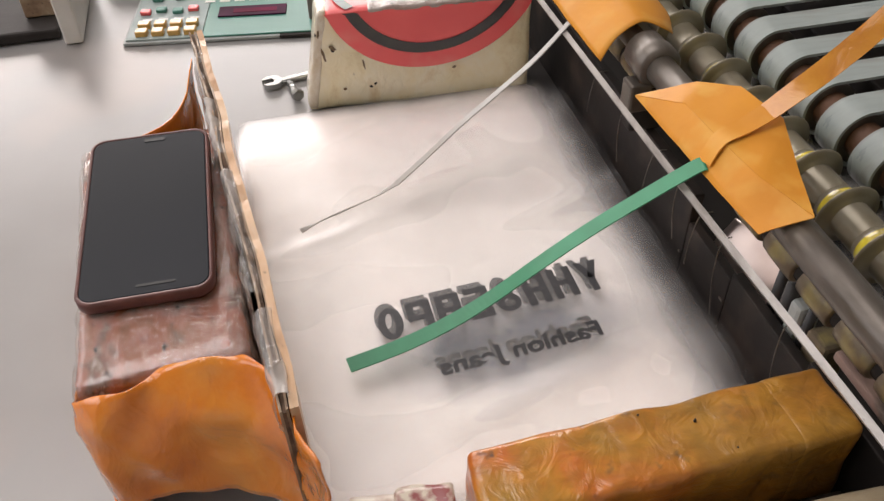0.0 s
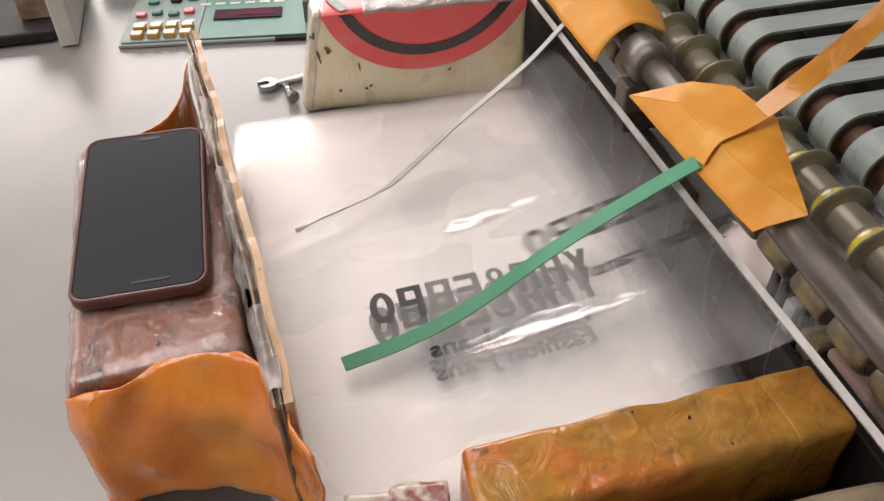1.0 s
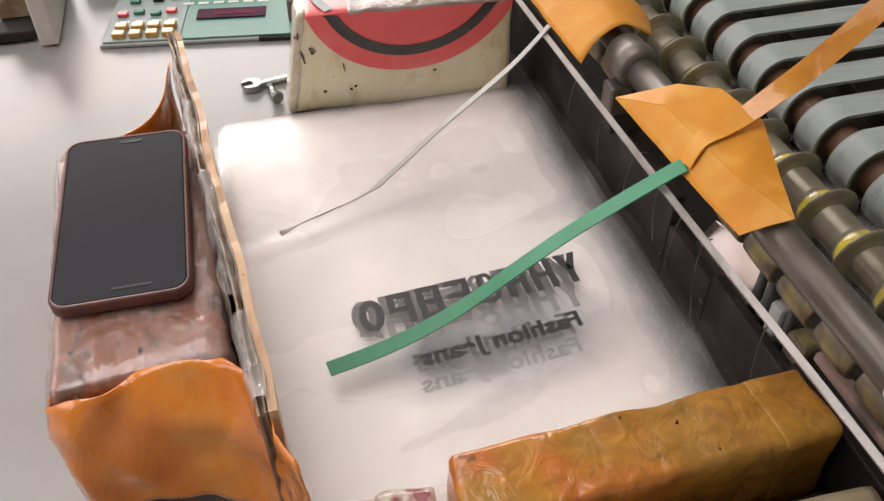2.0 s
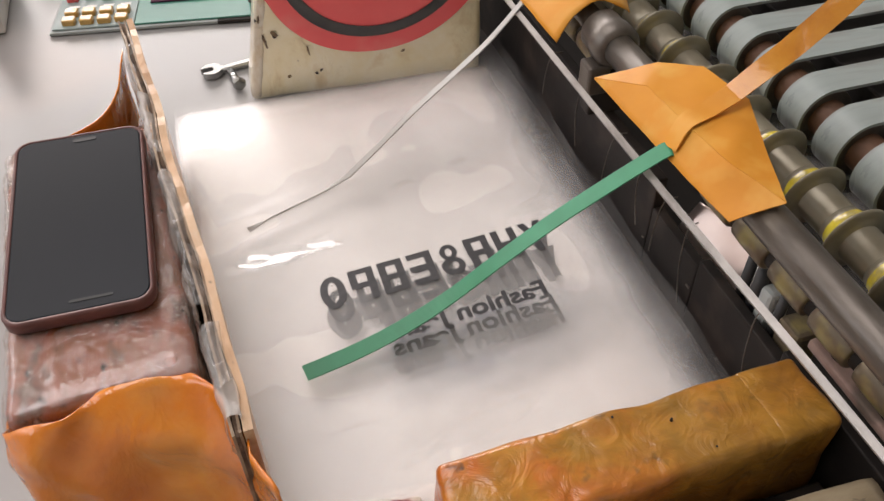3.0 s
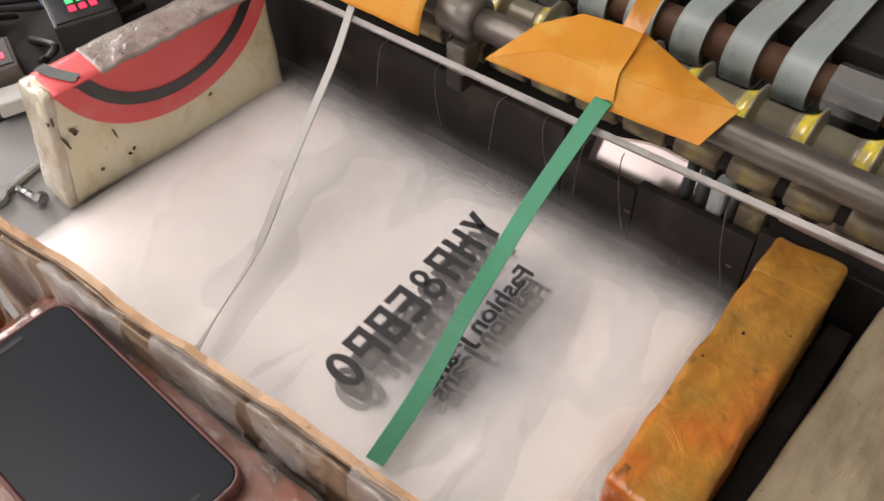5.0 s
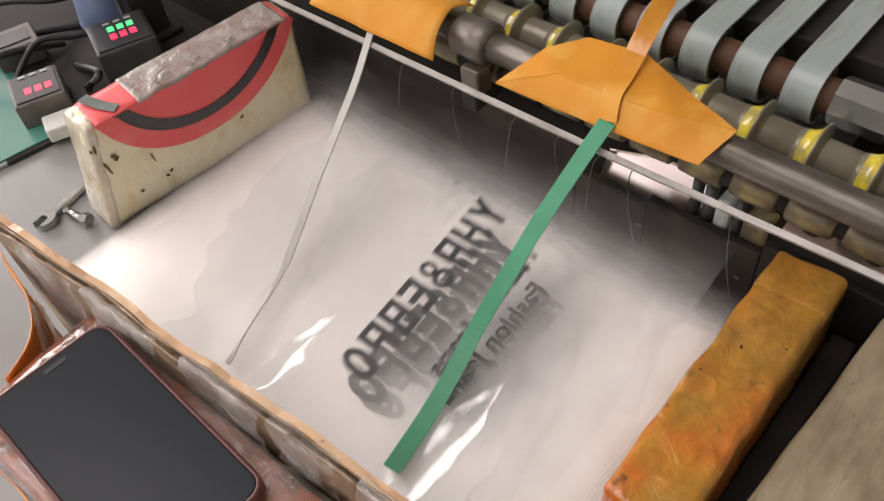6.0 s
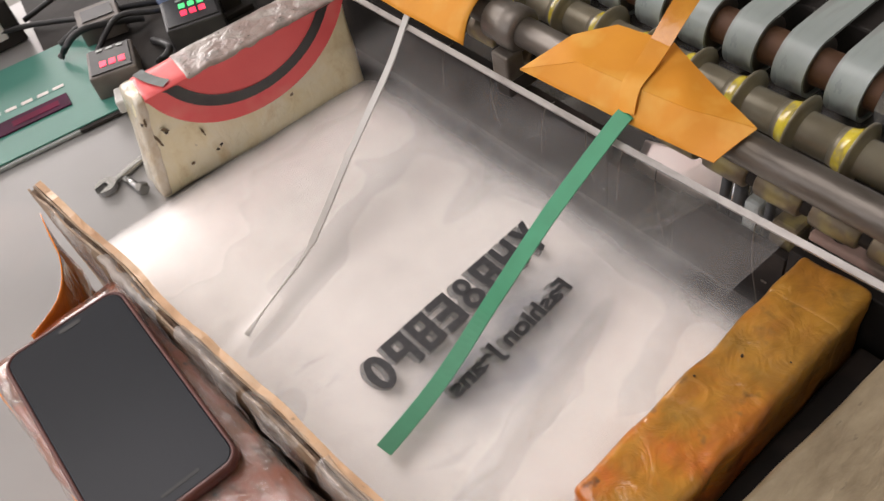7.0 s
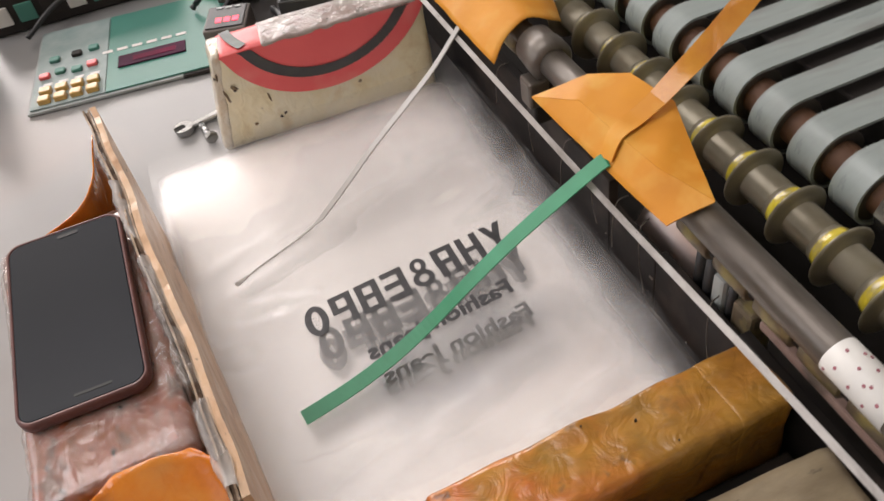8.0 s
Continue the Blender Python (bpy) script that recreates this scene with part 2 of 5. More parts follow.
olive_end(WORN_ORANGE, -0.06, 0.05, (0.345, 0.175, 0.027))
CARD = crinkle("brown_cardboard", [(0.30, (0.16, 0.10, 0.06)), (0.48, (0.30, 0.20, 0.125)), (0.62, (0.40, 0.30, 0.20)), (0.75, (0.50, 0.43, 0.34))], 40, 0.5, 90, 0.6, 0.2)
CARD_TAN = crinkle("tan_cardboard_face", [(0.30, (0.46, 0.25, 0.12)), (0.50, (0.66, 0.41, 0.23)), (0.70, (0.74, 0.55, 0.37))], 38, 0.4, 110, 0.5, 0.3, (1, 0.5, 1))
CARD_CORE = crinkle("dark_cardboard_core", [(0.35, (0.07, 0.045, 0.03)), (0.60, (0.20, 0.13, 0.085))], 90, 0.7, 150, 0.8, 0.0)
PINK_CARD = crinkle("pink_taped_carton", [(0.34, (0.128, 0.038, 0.014)), (0.42, (0.256, 0.076, 0.027)), (0.49, (0.320, 0.106, 0.065)), (0.55, (0.272, 0.118, 0.084)), (0.59, (0.144, 0.076, 0.057)), (0.64, (0.416, 0.312, 0.266))], 30, 0.6, 42, 0.18, 1.0, (1.6, 0.7, 1), 0.35, 0.62, 6)
CREAM = crinkle("cream_carton", [(0.30, (0.70, 0.57, 0.32)), (0.44, (0.87, 0.79, 0.53)), (0.60, (0.90, 0.85, 0.65)), (0.74, (0.76, 0.64, 0.40))], 30, 0.25, 110, 0.38, 0.4, (1, 1, 0.7), 0.8, 0.70)
RED = material("red_print", (0.88, 0.125, 0.125), 0.38, 0, (0.82, 0.095, 0.10), 26, 1, 0.1, 60, coat=0.3, third=(0.84, 0.19, 0.18), third_scale=18)
BLACK_PRINT = material("black_print", (0.02, 0.02, 0.022), 0.35, 0, (0.035, 0.033, 0.03), 90, 1, 0.1, 60, coat=0.4)
CLEAR_TAPE = film_material("clear_packing_tape", 0.10, (0.86, 0.80, 0.75), 0.14, 0.95, 0.9, 0.05)
GREEN = material("green_strap", (0.042, 0.285, 0.145), 0.45, 0, (0.032, 0.225, 0.11), 60, 1, 0.05, 100)
GREY_STRAP = material("grey_strap", (0.50, 0.49, 0.465), 0.5, 0.0, (0.40, 0.39, 0.37), 30, 1, 0.1, 80, spec=0.3)
ACRYL = crinkle("scuffed_acrylic_rim", [(0.30, (0.12, 0.105, 0.09)), (0.44, (0.27, 0.245, 0.225)), (0.54, (0.36, 0.335, 0.31)), (0.70, (0.46, 0.43, 0.40))], 60, 0.25, 160, 0.32, 0.3, (1, 0.35, 1), 0.6, 0.70)
PIPE = material("dull_steel_pipe", (0.235, 0.21, 0.185), 0.38, 0.5, (0.065, 0.055, 0.045), 55, 1.0, 0.25, 150, third=(0.12, 0.10, 0.075), third_scale=30, rough_var=0.15, stretch=(1, 0.3, 1))
BLACK_PLATE = material("oily_black_steel", (0.020, 0.016, 0.014), 0.6, 0.0, (0.012, 0.010, 0.009), 25, 1.2, 0.15, 80, third=(0.040, 0.030, 0.025), third_scale=22, spec=0.25)
DARK = material("dark_machine_paint", (0.034, 0.029, 0.026), 0.65, 0, (0.020, 0.017, 0.015), 20, 1, 0.2, 80, spec=0.3)
ROLLER = material("greasy_roller", (0.34, 0.315, 0.24), 0.34, 0.35, (0.19, 0.165, 0.115), 40, 1.2, 0.15, 90, rough_var=0.12)
YELLOW = crinkle("worn_yellow_paint", [(0.36, (0.34, 0.29, 0.12)), (0.45, (0.58, 0.46, 0.04)), (0.54, (0.78, 0.64, 0.05)), (0.66, (0.84, 0.74, 0.12))], 40, 0.12, 120, 0.25, 0.7, (1, 1, 1), 0.3, 0.74)
BELT = material("grey_rubber_belt", (0.40, 0.445, 0.43), 0.30, 0, (0.23, 0.27, 0.26), 22, 1.3, 0.15, 90, third=(0.25, 0.265, 0.25), third_scale=34, rough_var=0.14, stretch=(0.3, 2, 1))
RUST = material("rusty_bush", (0.17, 0.085, 0.045), 0.6, 0.2, (0.10, 0.05, 0.03), 60, 1.2, 0.2, 150)
BRASS = material("dull_brass", (0.24, 0.19, 0.12), 0.4, 0.35, (0.10, 0.08, 0.055), 60, 1.2, 0.1, 120, third=(0.30, 0.25, 0.10), third_scale=50)
TAN_CARD = crinkle("taped_tan_carton", [(0.30, (0.19, 0.145, 0.09)), (0.50, (0.32, 0.26, 0.17)), (0.70, (0.42, 0.36, 0.25))], 22, 0.35, 110, 0.28, 0.7, (0.6, 1.4, 1), 0.4, 0.66)
GLASS_BLACK = material("black_phone_glass", (0.019, 0.022, 0.029), 0.28, 0, (0.016, 0.019, 0.024), 10, 1, 0, spec=0.24)
CASE = material("red_brown_case", (0.16, 0.06, 0.05), 0.4, 0, (0.10, 0.04, 0.035), 60)
BLACK_PLASTIC = material("black_plastic", (0.02, 0.02, 0.022), 0.45, 0, (0.03, 0.03, 0.03), 60)
PANEL_GREEN = material("green_panel_paint", (0.075, 0.25, 0.20), 0.4, 0, (0.065, 0.22, 0.175), 20, 1, 0.05, 60)
PANEL_GREY = material("grey_panel_paint", (0.42, 0.45, 0.44), 0.45, 0, (0.36, 0.39, 0.38), 20)
PANEL_PALE = material("pale_key_plate", (0.36, 0.42, 0.41), 0.45, 0, (0.22, 0.30, 0.29), 55, 1.1, 0.05, 60)
BUTTON = material("amber_button", (0.66, 0.42, 0.12), 0.3, 0, (0.55, 0.33, 0.09), 60, coat=0.5)
GRIMY = material("grimy_grey_brown_case", (0.20, 0.175, 0.155), 0.5, 0, (0.10, 0.085, 0.075), 45, 1.2, 0.15, 80)
WHITE = material("white_plastic", (0.75, 0.74, 0.70), 0.4, 0, (0.66, 0.65, 0.62), 40)
DISPLAY = material("dark_red_display", (0.075, 0.012, 0.045), 0.65, 0, (0.05, 0.01, 0.03), 40, spec=0.15)
RED_LED = glow("red_digits", (1.0, 0.03, 0.08), 1.6)
GREEN_LED = glow("green_digits", (0.10, 0.85, 0.25), 1.0)
CHROME = material("chrome_steel", (0.50, 0.50, 0.49), 0.22, 0.9, (0.36, 0.36, 0.35), 40, 1, 0.03, 80)
CONCRETE = material("concrete_floor", (0.30, 0.29, 0.27), 0.7, 0, (0.24, 0.23, 0.21), 3, 1, 0.2, 30, third=(0.2, 0.19, 0.18), third_scale=1.2)
PLASTER = material("hall_plaster", (0.66, 0.65, 0.62), 0.8, 0, (0.6, 0.59, 0.56), 2, 1, 0.1, 20)
BLUE_BAG = film_material("blue_plastic_bag", 0.75, (0.42, 0.52, 0.78), 0.2)


TORN_TAPE = crinkle("torn_grey_tape", [(0.34, (0.20, 0.17, 0.15)), (0.45, (0.36, 0.27, 0.24)), (0.54, (0.38, 0.33, 0.30)), (0.66, (0.50, 0.45, 0.41))], 45, 0.4, 120, 0.34, 0.5)
CRUMPLED = film_material("crumpled_edge_tape", 0.32, (0.78, 0.74, 0.70), 0.16, 0.95, 0.9, 0.07)
OLD_TAPE = crinkle("old_yellowed_tape", [(0.30, (0.36, 0.25, 0.12)), (0.42, (0.62, 0.52, 0.36)), (0.56, (0.72, 0.67, 0.56)), (0.70, (0.80, 0.78, 0.72))], 34, 0.5, 140, 0.3, 0.6)
TAIL_TAPE = crinkle("glossy_orange_tape", [(0.36, (0.50, 0.17, 0.015)), (0.48, (0.62, 0.245, 0.02)), (0.62, (0.68, 0.30, 0.03)), (0.74, (0.74, 0.38, 0.08))], 30, 0.35, 48, 0.28, 0.55, (1, 1, 1), 0.3, 0.80)
DARK_RED = material("dark_red_spots", (0.36, 0.11, 0.14), 0.5, 0, (0.26, 0.08, 0.10), 90)
SCUFF = material("brown_scuff", (0.24, 0.17, 0.08), 0.6, 0, (0.10, 0.065, 0.035), 160, 1.0)
SHINY = material("pinkish_bright_metal", (0.78, 0.67, 0.61), 0.30, 0.9, (0.66, 0.53, 0.47), 30, 1, 0.08, 60)


# ---- mesh helpers ----
def mesh_object(name, bm, mat, smooth=False):
    me = bpy.data.meshes.new(name)
    bm.normal_update()
    bm.to_mesh(me)
    bm.free()
    for f in me.polygons:
        f.use_smooth = smooth
    me.materials.append(mat)
    return new(name, me)


def part(name, bm, mat, parent, label="", smooth=False, kind=""):
    ob = mesh_object(name, bm, mat, smooth)
    ob.parent = parent
    return tagged(ob, label, kind=kind)


def thing(name, x, y, z, label, category, rz=0, group="", kind=""):
    ob = new(name)
    ob.matrix_world = pose(x, y, z, 0, 0, rz)
    return tagged(ob, label, category, group, kind)


def block(x0, x1, y0, y1, z0, z1, bevel=0.0, seg=2, bm=None):
    bm = bm or bmesh.new()
    vs = bmesh.ops.create_cube(bm, size=1)["verts"]
    for v in vs:
        v.co = Vector(((x0 + x1) / 2 + v.co.x * (x1 - x0), (y0 + y1) / 2 + v.co.y * (y1 - y0), (z0 + z1) / 2 + v.co.z * (z1 - z0)))
    if bevel:
        es = {e for v in vs for e in v.link_edges}
        bmesh.ops.bevel(bm, geom=list(es), offset=bevel, segments=seg, affect="EDGES", profile=0.5)
    return bm


def dense_block(x0, x1, y0, y1, z0, z1, n=(8, 6, 4), rough=0.002, freq=25, corner=0.004, seed=0.0):
    """A block with a fine skin whose faces bulge and wrinkle a little, with rounded edges."""
    bm = bmesh.new()
    lo, hi = Vector((x0, y0, z0)), Vector((x1, y1, z1))
    grid = {}

    def vert(i, j, k):
        if (i, j, k) not in grid:
            p = Vector((lo.x + (hi.x - lo.x) * i / n[0], lo.y + (hi.y - lo.y) * j / n[1], lo.z + (hi.z - lo.z) * k / n[2]))
            q = Vector([min(max(p[a], lo[a] + corner), hi[a] - corner) for a in range(3)])
            d = p - q
            if d.length > corner:
                p = q + d.normalized() * corner
            w = noise.noise_vector(p * freq + Vector((seed, seed * 0.7, 0))) * rough
            if k == 0:
                w.z = 0
            grid[i, j, k] = bm.verts.new(p + w)
        return grid[i, j, k]

    for a, b, c in ((0, 1, 2), (1, 2, 0), (2, 0, 1)):
        for side in (0, n[c]):
            for u in range(n[a]):
                for v in range(n[b]):
                    ids = []
                    for du, dv in ((0, 0), (1, 0), (1, 1), (0, 1)):
                        ijk = [0, 0, 0]
                        ijk[a], ijk[b], ijk[c] = u + du, v + dv, side
                        ids.append(vert(*ijk))
                    bm.faces.new(ids if side else ids[::-1])
    return bm


def rod(p, q, r, seg=20, r2=None, bm=None, cap=True):
    bm = bm or bmesh.new()
    p, q = Vector(p), Vector(q)
    m = Matrix.Translation((p + q) / 2) @ (q - p).to_track_quat("Z", "Y").to_matrix().to_4x4()
    bmesh.ops.create_cone(bm, cap_ends=cap, segments=seg, radius1=r, radius2=r if r2 is None else r2, depth=(q - p).length, matrix=m)
    return bm


def lathe(profile, y0, seg=24, cx=0.0, cz=0.0):
    """Rings round an axis along y; profile rows of (y, radius)."""
    bm = bmesh.new()
    rings = []
    for y, r in profile:
        rings.append([bm.verts.new((cx + r * math.cos(a), y0 + y, cz + r * math.sin(a))) for a in (2 * math.pi * i / seg for i in range(seg))])
    for a, b in zip(rings, rings[1:]):
        for i in range(seg):
            bm.faces.new((a[i], a[(i + 1) % seg], b[(i + 1) % seg], b[i]))
    bm.faces.new(rings[0][::-1])
    bm.faces.new(rings[-1])
    bmesh.ops.recalc_face_normals(bm, faces=bm.faces)
    return bm


def tube(points, r, seg=8):
    """A round wire through points, smoothed by a spline."""
    pts = smooth_line(points, 8)
    bm = bmesh.new()
    rings = []
    for i, p in enumerate(pts):
        d = (pts[min(i + 1, len(pts) - 1)] - pts[max(i - 1, 0)]).normalized()
        u = d.orthogonal().normalized()
        w = d.cross(u)
        rings.append([bm.verts.new(p + r * (math.cos(a) * u + math.sin(a) * w)) for a in (2 * math.pi * k / seg for k in range(seg))])
    for a, b in zip(rings, rings[1:]):
        for i in range(seg):
            bm.faces.new((a[i], a[(i + 1) % seg], b[(i + 1) % seg], b[i]))
    bmesh.ops.recalc_face_normals(bm, faces=bm.faces)
    return bm


def smooth_line(points, steps):
    pts = [Vector(p) for p in points]
    out = []
    for i in range(len(pts) - 1):
        a, b, c, d = pts[max(i - 1, 0)], pts[i], pts[i + 1], pts[min(i + 2, len(pts) - 1)]
        for k in range(steps):
            t = k / steps
            out.append(0.5 * (2 * b + (c - a) * t + (2 * a - 5 * b + 4 * c - d) * t * t + (3 * b - a - 3 * c + d) * t ** 3))
    out.append(pts[-1])
    return out


def ribbon(points, width, thick, across):
    """A flat strap through points; across: the direction of its width, one vector or one for each point."""
    pts = smooth_line(points, 8)
    n = len(points)
    acr = smooth_line(across if isinstance(across, list) else [across] * n, 8)
    bm = bmesh.new()
    rings = []
    for i, p in enumerate(pts):
        d = (pts[min(i + 1, len(pts) - 1)] - pts[max(i - 1, 0)]).normalized()
        w = (acr[i] - d * acr[i].dot(d)).normalized() * width / 2
        h = d.cross(w).normalized() * thick / 2
        rings.append([bm.verts.new(p + s * w + e * h) for s, e in ((-1, -1), (1, -1), (1, 1), (-1, 1))])
    for a, b in zip(rings, rings[1:]):
        for i in range(4):
            bm.faces.new((a[i], a[(i + 1) % 4], b[(i + 1) % 4], b[i]))
    bm.faces.new(rings[0][::-1])
    bm.faces.new(rings[-1])
    bmesh.ops.recalc_face_normals(bm, faces=bm.faces)
    return bm


def sheet(rows, thick=0.0006, wave=0.0, freq=40, cuts=4):
    """A thin sheet lofted through rows of points (all rows of one length), wrinkled, with thickness."""
    lines = [smooth_line(r, cuts) for r in rows]
    cols = [smooth_line(c, cuts) for c in zip(*lines)]
    bm = bmesh.new()
    vs = [[bm.verts.new(p + wave * noise.noise_vector(p * freq)) for p in c] for c in cols]
    for a, b in zip(vs, vs[1:]):
        for i in range(len(a) - 1):
            bm.faces.new((a[i], b[i], b[i + 1], a[i + 1]))
    bmesh.ops.recalc_face_normals(bm, faces=bm.faces)
    if not thick:
        return bm
    geo = bmesh.ops.extrude_face_region(bm, geom=bm.faces[:])
    bm.normal_update()
    for v in [g for g in geo["geom"] if isinstance(g, bmesh.types.BMVert)]:
        v.co += v.normal * thick
    bmesh.ops.recalc_face_normals(bm, faces=bm.faces)
    return bm


def setting(name, bm, mat, label, smooth=False):
    return tagged(mesh_object(name, bm, mat, smooth), label, kind="structure")


# ---- the hall round the machine, out of view and assumed ----
FLOOR = -0.8
setting("floor", block(-3.6, 5.0, -4.0, 5.1, FLOOR - 0.1, FLOOR), CONCRETE, "worn grey concrete workshop floor")
# ceiling out of view, with a hole cut for the added fill lamp
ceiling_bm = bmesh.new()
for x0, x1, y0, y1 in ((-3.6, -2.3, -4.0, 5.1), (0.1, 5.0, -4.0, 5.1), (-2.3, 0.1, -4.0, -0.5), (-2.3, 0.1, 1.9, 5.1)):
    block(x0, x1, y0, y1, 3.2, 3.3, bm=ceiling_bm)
setting("ceiling", ceiling_bm, PLASTER, "pale workshop ceiling out of view, opened for an added fill lamp")
setting("wall_east", block(4.8, 5.0, -4.0, 4.9, FLOOR, 3.2), PLASTER, "pale plastered workshop wall")
setting("wall_south", block(-3.4, 4.8, -4.0, -3.8, FLOOR, 3.2), PLASTER, "pale plastered workshop wall behind the table")


def wall_with_window(name, along_x, x0, x1, y0, y1, a0, a1, z0, z1):
    bm = bmesh.new()
    if along_x:
        block(x0, a0, y0, y1, FLOOR, 3.2, bm=bm), block(a1, x1, y0, y1, FLOOR, 3.2, bm=bm)
        block(a0, a1, y0, y1, FLOOR, z0, bm=bm), block(a0, a1, y0, y1, z1, 3.2, bm=bm)
    else:
        block(x0, x1, y0, a0, FLOOR, 3.2, bm=bm), block(x0, x1, a1, y1, FLOOR, 3.2, bm=bm)
        block(x0, x1, a0, a1, FLOOR, z0, bm=bm), block(x0, x1, a0, a1, z1, 3.2, bm=bm)
    setting(name, bm, PLASTER, "pale plastered wall with a long window opening")


wall_with_window("wall_north", True, -3.4, 4.8, 4.9, 5.1, -2.9, 1.7, 0.9, 2.6)
wall_with_window("wall_west", False, -3.6, -3.4, -3.8, 4.9, -1.7, 2.9, 0.9, 2.6)

# ---- steel work table ----
table = thing("work_table", 0, 0, 0, "grey brushed steel work table under the bag stack", "table")
part("tabletop", block(-0.75, 0.226, -0.80, 0.42, -0.012, 0.0, 0.002), STEEL, table)
for lx, ly in ((-0.70, -0.75), (0.18, -0.75), (-0.70, 0.37), (0.18, 0.37)):
    part("leg", block(lx - 0.02, lx + 0.02, ly - 0.02, ly + 0.02, FLOOR, -0.013), PIPE, table)

# ---- bag machine ----
machine = thing("bag_machine", 0.23, 0, FLOOR, "oily black bag-making machine frame beside the table", "machine")


def mpart(name, bm, mat, label="", smooth=False):
    ob = part(name, bm, mat, machine, label, smooth)
    ob.matrix_parent_inverse = machine.matrix_world.inverted()
    return ob


for y0, y1, top in ((-0.80, -0.432, 0.066), (-0.4315, -0.350, 0.0555), (-0.3495, -0.292, 0.0495), (-0.2915, 0.60, 0.072)):
    mpart("outlet_plate", block(0.2285, 0.236, y0, y1, FLOOR, top, 0.001), BLACK_PLATE, "black oily steel plate under the outlet")
# dark strip added on the table so the bags' right edges fade to dark
mpart("dark_edge_strip", block(0.186, 0.2282, -0.80, 0.30, 0.0003, 0.0010, 0.0003), BLACK_PLATE, "dark strip added under the bags' right edges")
mpart("bed_plate", block(0.2365, 1.6, -0.80, 0.60, 0.012, 0.022), DARK)
mpart("body", block(0.30, 1.6, -0.80, 0.60, FLOOR, 0.0115), DARK)
mpart("rear_frame", block(1.45, 1.6, -0.80, 0.60, 0.046, 0.5), DARK)

# feed roller with worn yellow ridges
roller = mpart("ridged_roller", rod((0.2965, -0.80, 0.0885), (0.2965, 0.40, 0.0885), 0.0125, 28), ROLLER, "greasy round roller with worn yellow ridges", True)
RIDGE = [(-0.0038, 0.0126), (-0.0028, 0.0136), (-0.0019, 0.0168), (-0.0013, 0.0204), (-0.0006, 0.0216), (0.0003, 0.0213), (0.0010, 0.0196), (0.0026, 0.0170), (0.0056, 0.0149), (0.0095, 0.0136), (0.0135, 0.0126)]
ridge_mesh = None
for k in range(24):
    y = 0.1551 - 0.0388 * k
    if ridge_mesh is None:
        ob = part("ridge", lathe(RIDGE, 0.0), YELLOW, roller, "", True)
        ridge_mesh = ob.data
        ridge_mesh.materials.append(ROLLER)
        for f in ridge_mesh.polygons:
            f.material_index = 0 if 0.0002 < f.center.y < 0.0090 else 1
    else:
        ob = new("ridge", ridge_mesh)
        ob.parent = roller
    ob.matrix_local = pose(0.2965, y, 0.0885, 0, (k * 137) % 60 - 30, 0)

# belt shaft, belts and bushes
shaft = mpart("belt_shaft", rod((0.3395, -0.80, 0.100), (0.3395, 0.40, 0.100), 0.0125, 24), RUST, "rusty shaft between the belts", True)
COUPLING = lathe([(-0.019, 0.0155), (-0.0185, 0.0165), (0.0185, 0.0165), (0.019, 0.0155)], 0, 8)
cpl = part("coupling", COUPLING, CHROME, shaft, "bright steel coupling")
cpl.location = (0.3395, -0.436, 0.100)


def belt_mesh():
    """One flat belt round two pulleys, with its thickness."""
    bm = bmesh.new()
    path = []
    for i in range(25):
        a = math.pi / 2 + math.pi * i / 24
        path.append((0.0190 * math.cos(a), 0.0190 * math.sin(a)))
    for i in range(13):
        a = -math.pi / 2 + math.pi * i / 12
        path.append((1.0 + 0.0190 * math.cos(a), 0.0190 * math.sin(a)))
    rings = []
    for x, z in path:
        d = Vector((x - (0 if x < 0.5 else 1.0), 0, z)).normalized() * 0.0022
        o, q = Vector((x, 0, z)) + d, Vector((x, 0, z))
        rings.append([bm.verts.new(p + Vector((0, s, 0))) for p, s in ((o, -0.0110), (o, 0.0110), (q, 0.0110), (q, -0.0110))])
    for a, b in zip(rings, rings[1:] + rings[:1]):
        for i in range(4):
            bm.faces.new((a[i], b[i], b[(i + 1) % 4], a[(i + 1) % 4]))
    bmesh.ops.recalc_face_normals(bm, faces=bm.faces)
    return bm


belt_data = pulley_data = None
for k in range(24):
    y = 0.164 - 0.0375 * k
    if -0.455 < y < -0.415:
        continue
    if belt_data is None:
        ob = part("belt", belt_mesh(), BELT, machine, "", True)
        ob.data.set_sharp_from_angle(angle=radians(40))
        belt_data = ob.data
        pu = part("pulley", lathe([(-0.0095, 0.0180), (-0.009, 0.0189), (0.009, 0.0189), (0.0095, 0.0180)], 0, 20), PIPE, machine)
        pulley_data = pu.data
    else:
        ob, pu = new("belt", belt_data), new("pulley", pulley_data)
        ob.parent = pu.parent = machine
    for o in (ob, pu):
        o.matrix_parent_inverse = machine.matrix_world.inverted()
        o.location = (0.3395, y, 0.100)

# dark plate added between the belt runs in place of the gaps' shade
mpart("gap_darkener", block(0.372, 1.30, -0.80, 0.60, 0.088, 0.112, 0.002), DARK, "dark plate added to black out the gaps between the belts")

# guide pipe with its collar, bracket and paper label
pipe = mpart("guide_pipe", lathe([(0, 0.0092), (0.001, 0.0102), (0.599, 0.0102), (0.60, 0.0092)], -0.80, 28, 0.2257, 0.128), PIPE, "dull steel guide pipe", True)
part("collar", lathe([(-0.016, 0.013), (-0.014, 0.0155), (-0.002, 0.0155), (0.0, 0.0145), (0.012, 0.0145), (0.014, 0.0125)], -0.207, 24, 0.2257, 0.128), PIPE, pipe, "dark clamp collar", True)
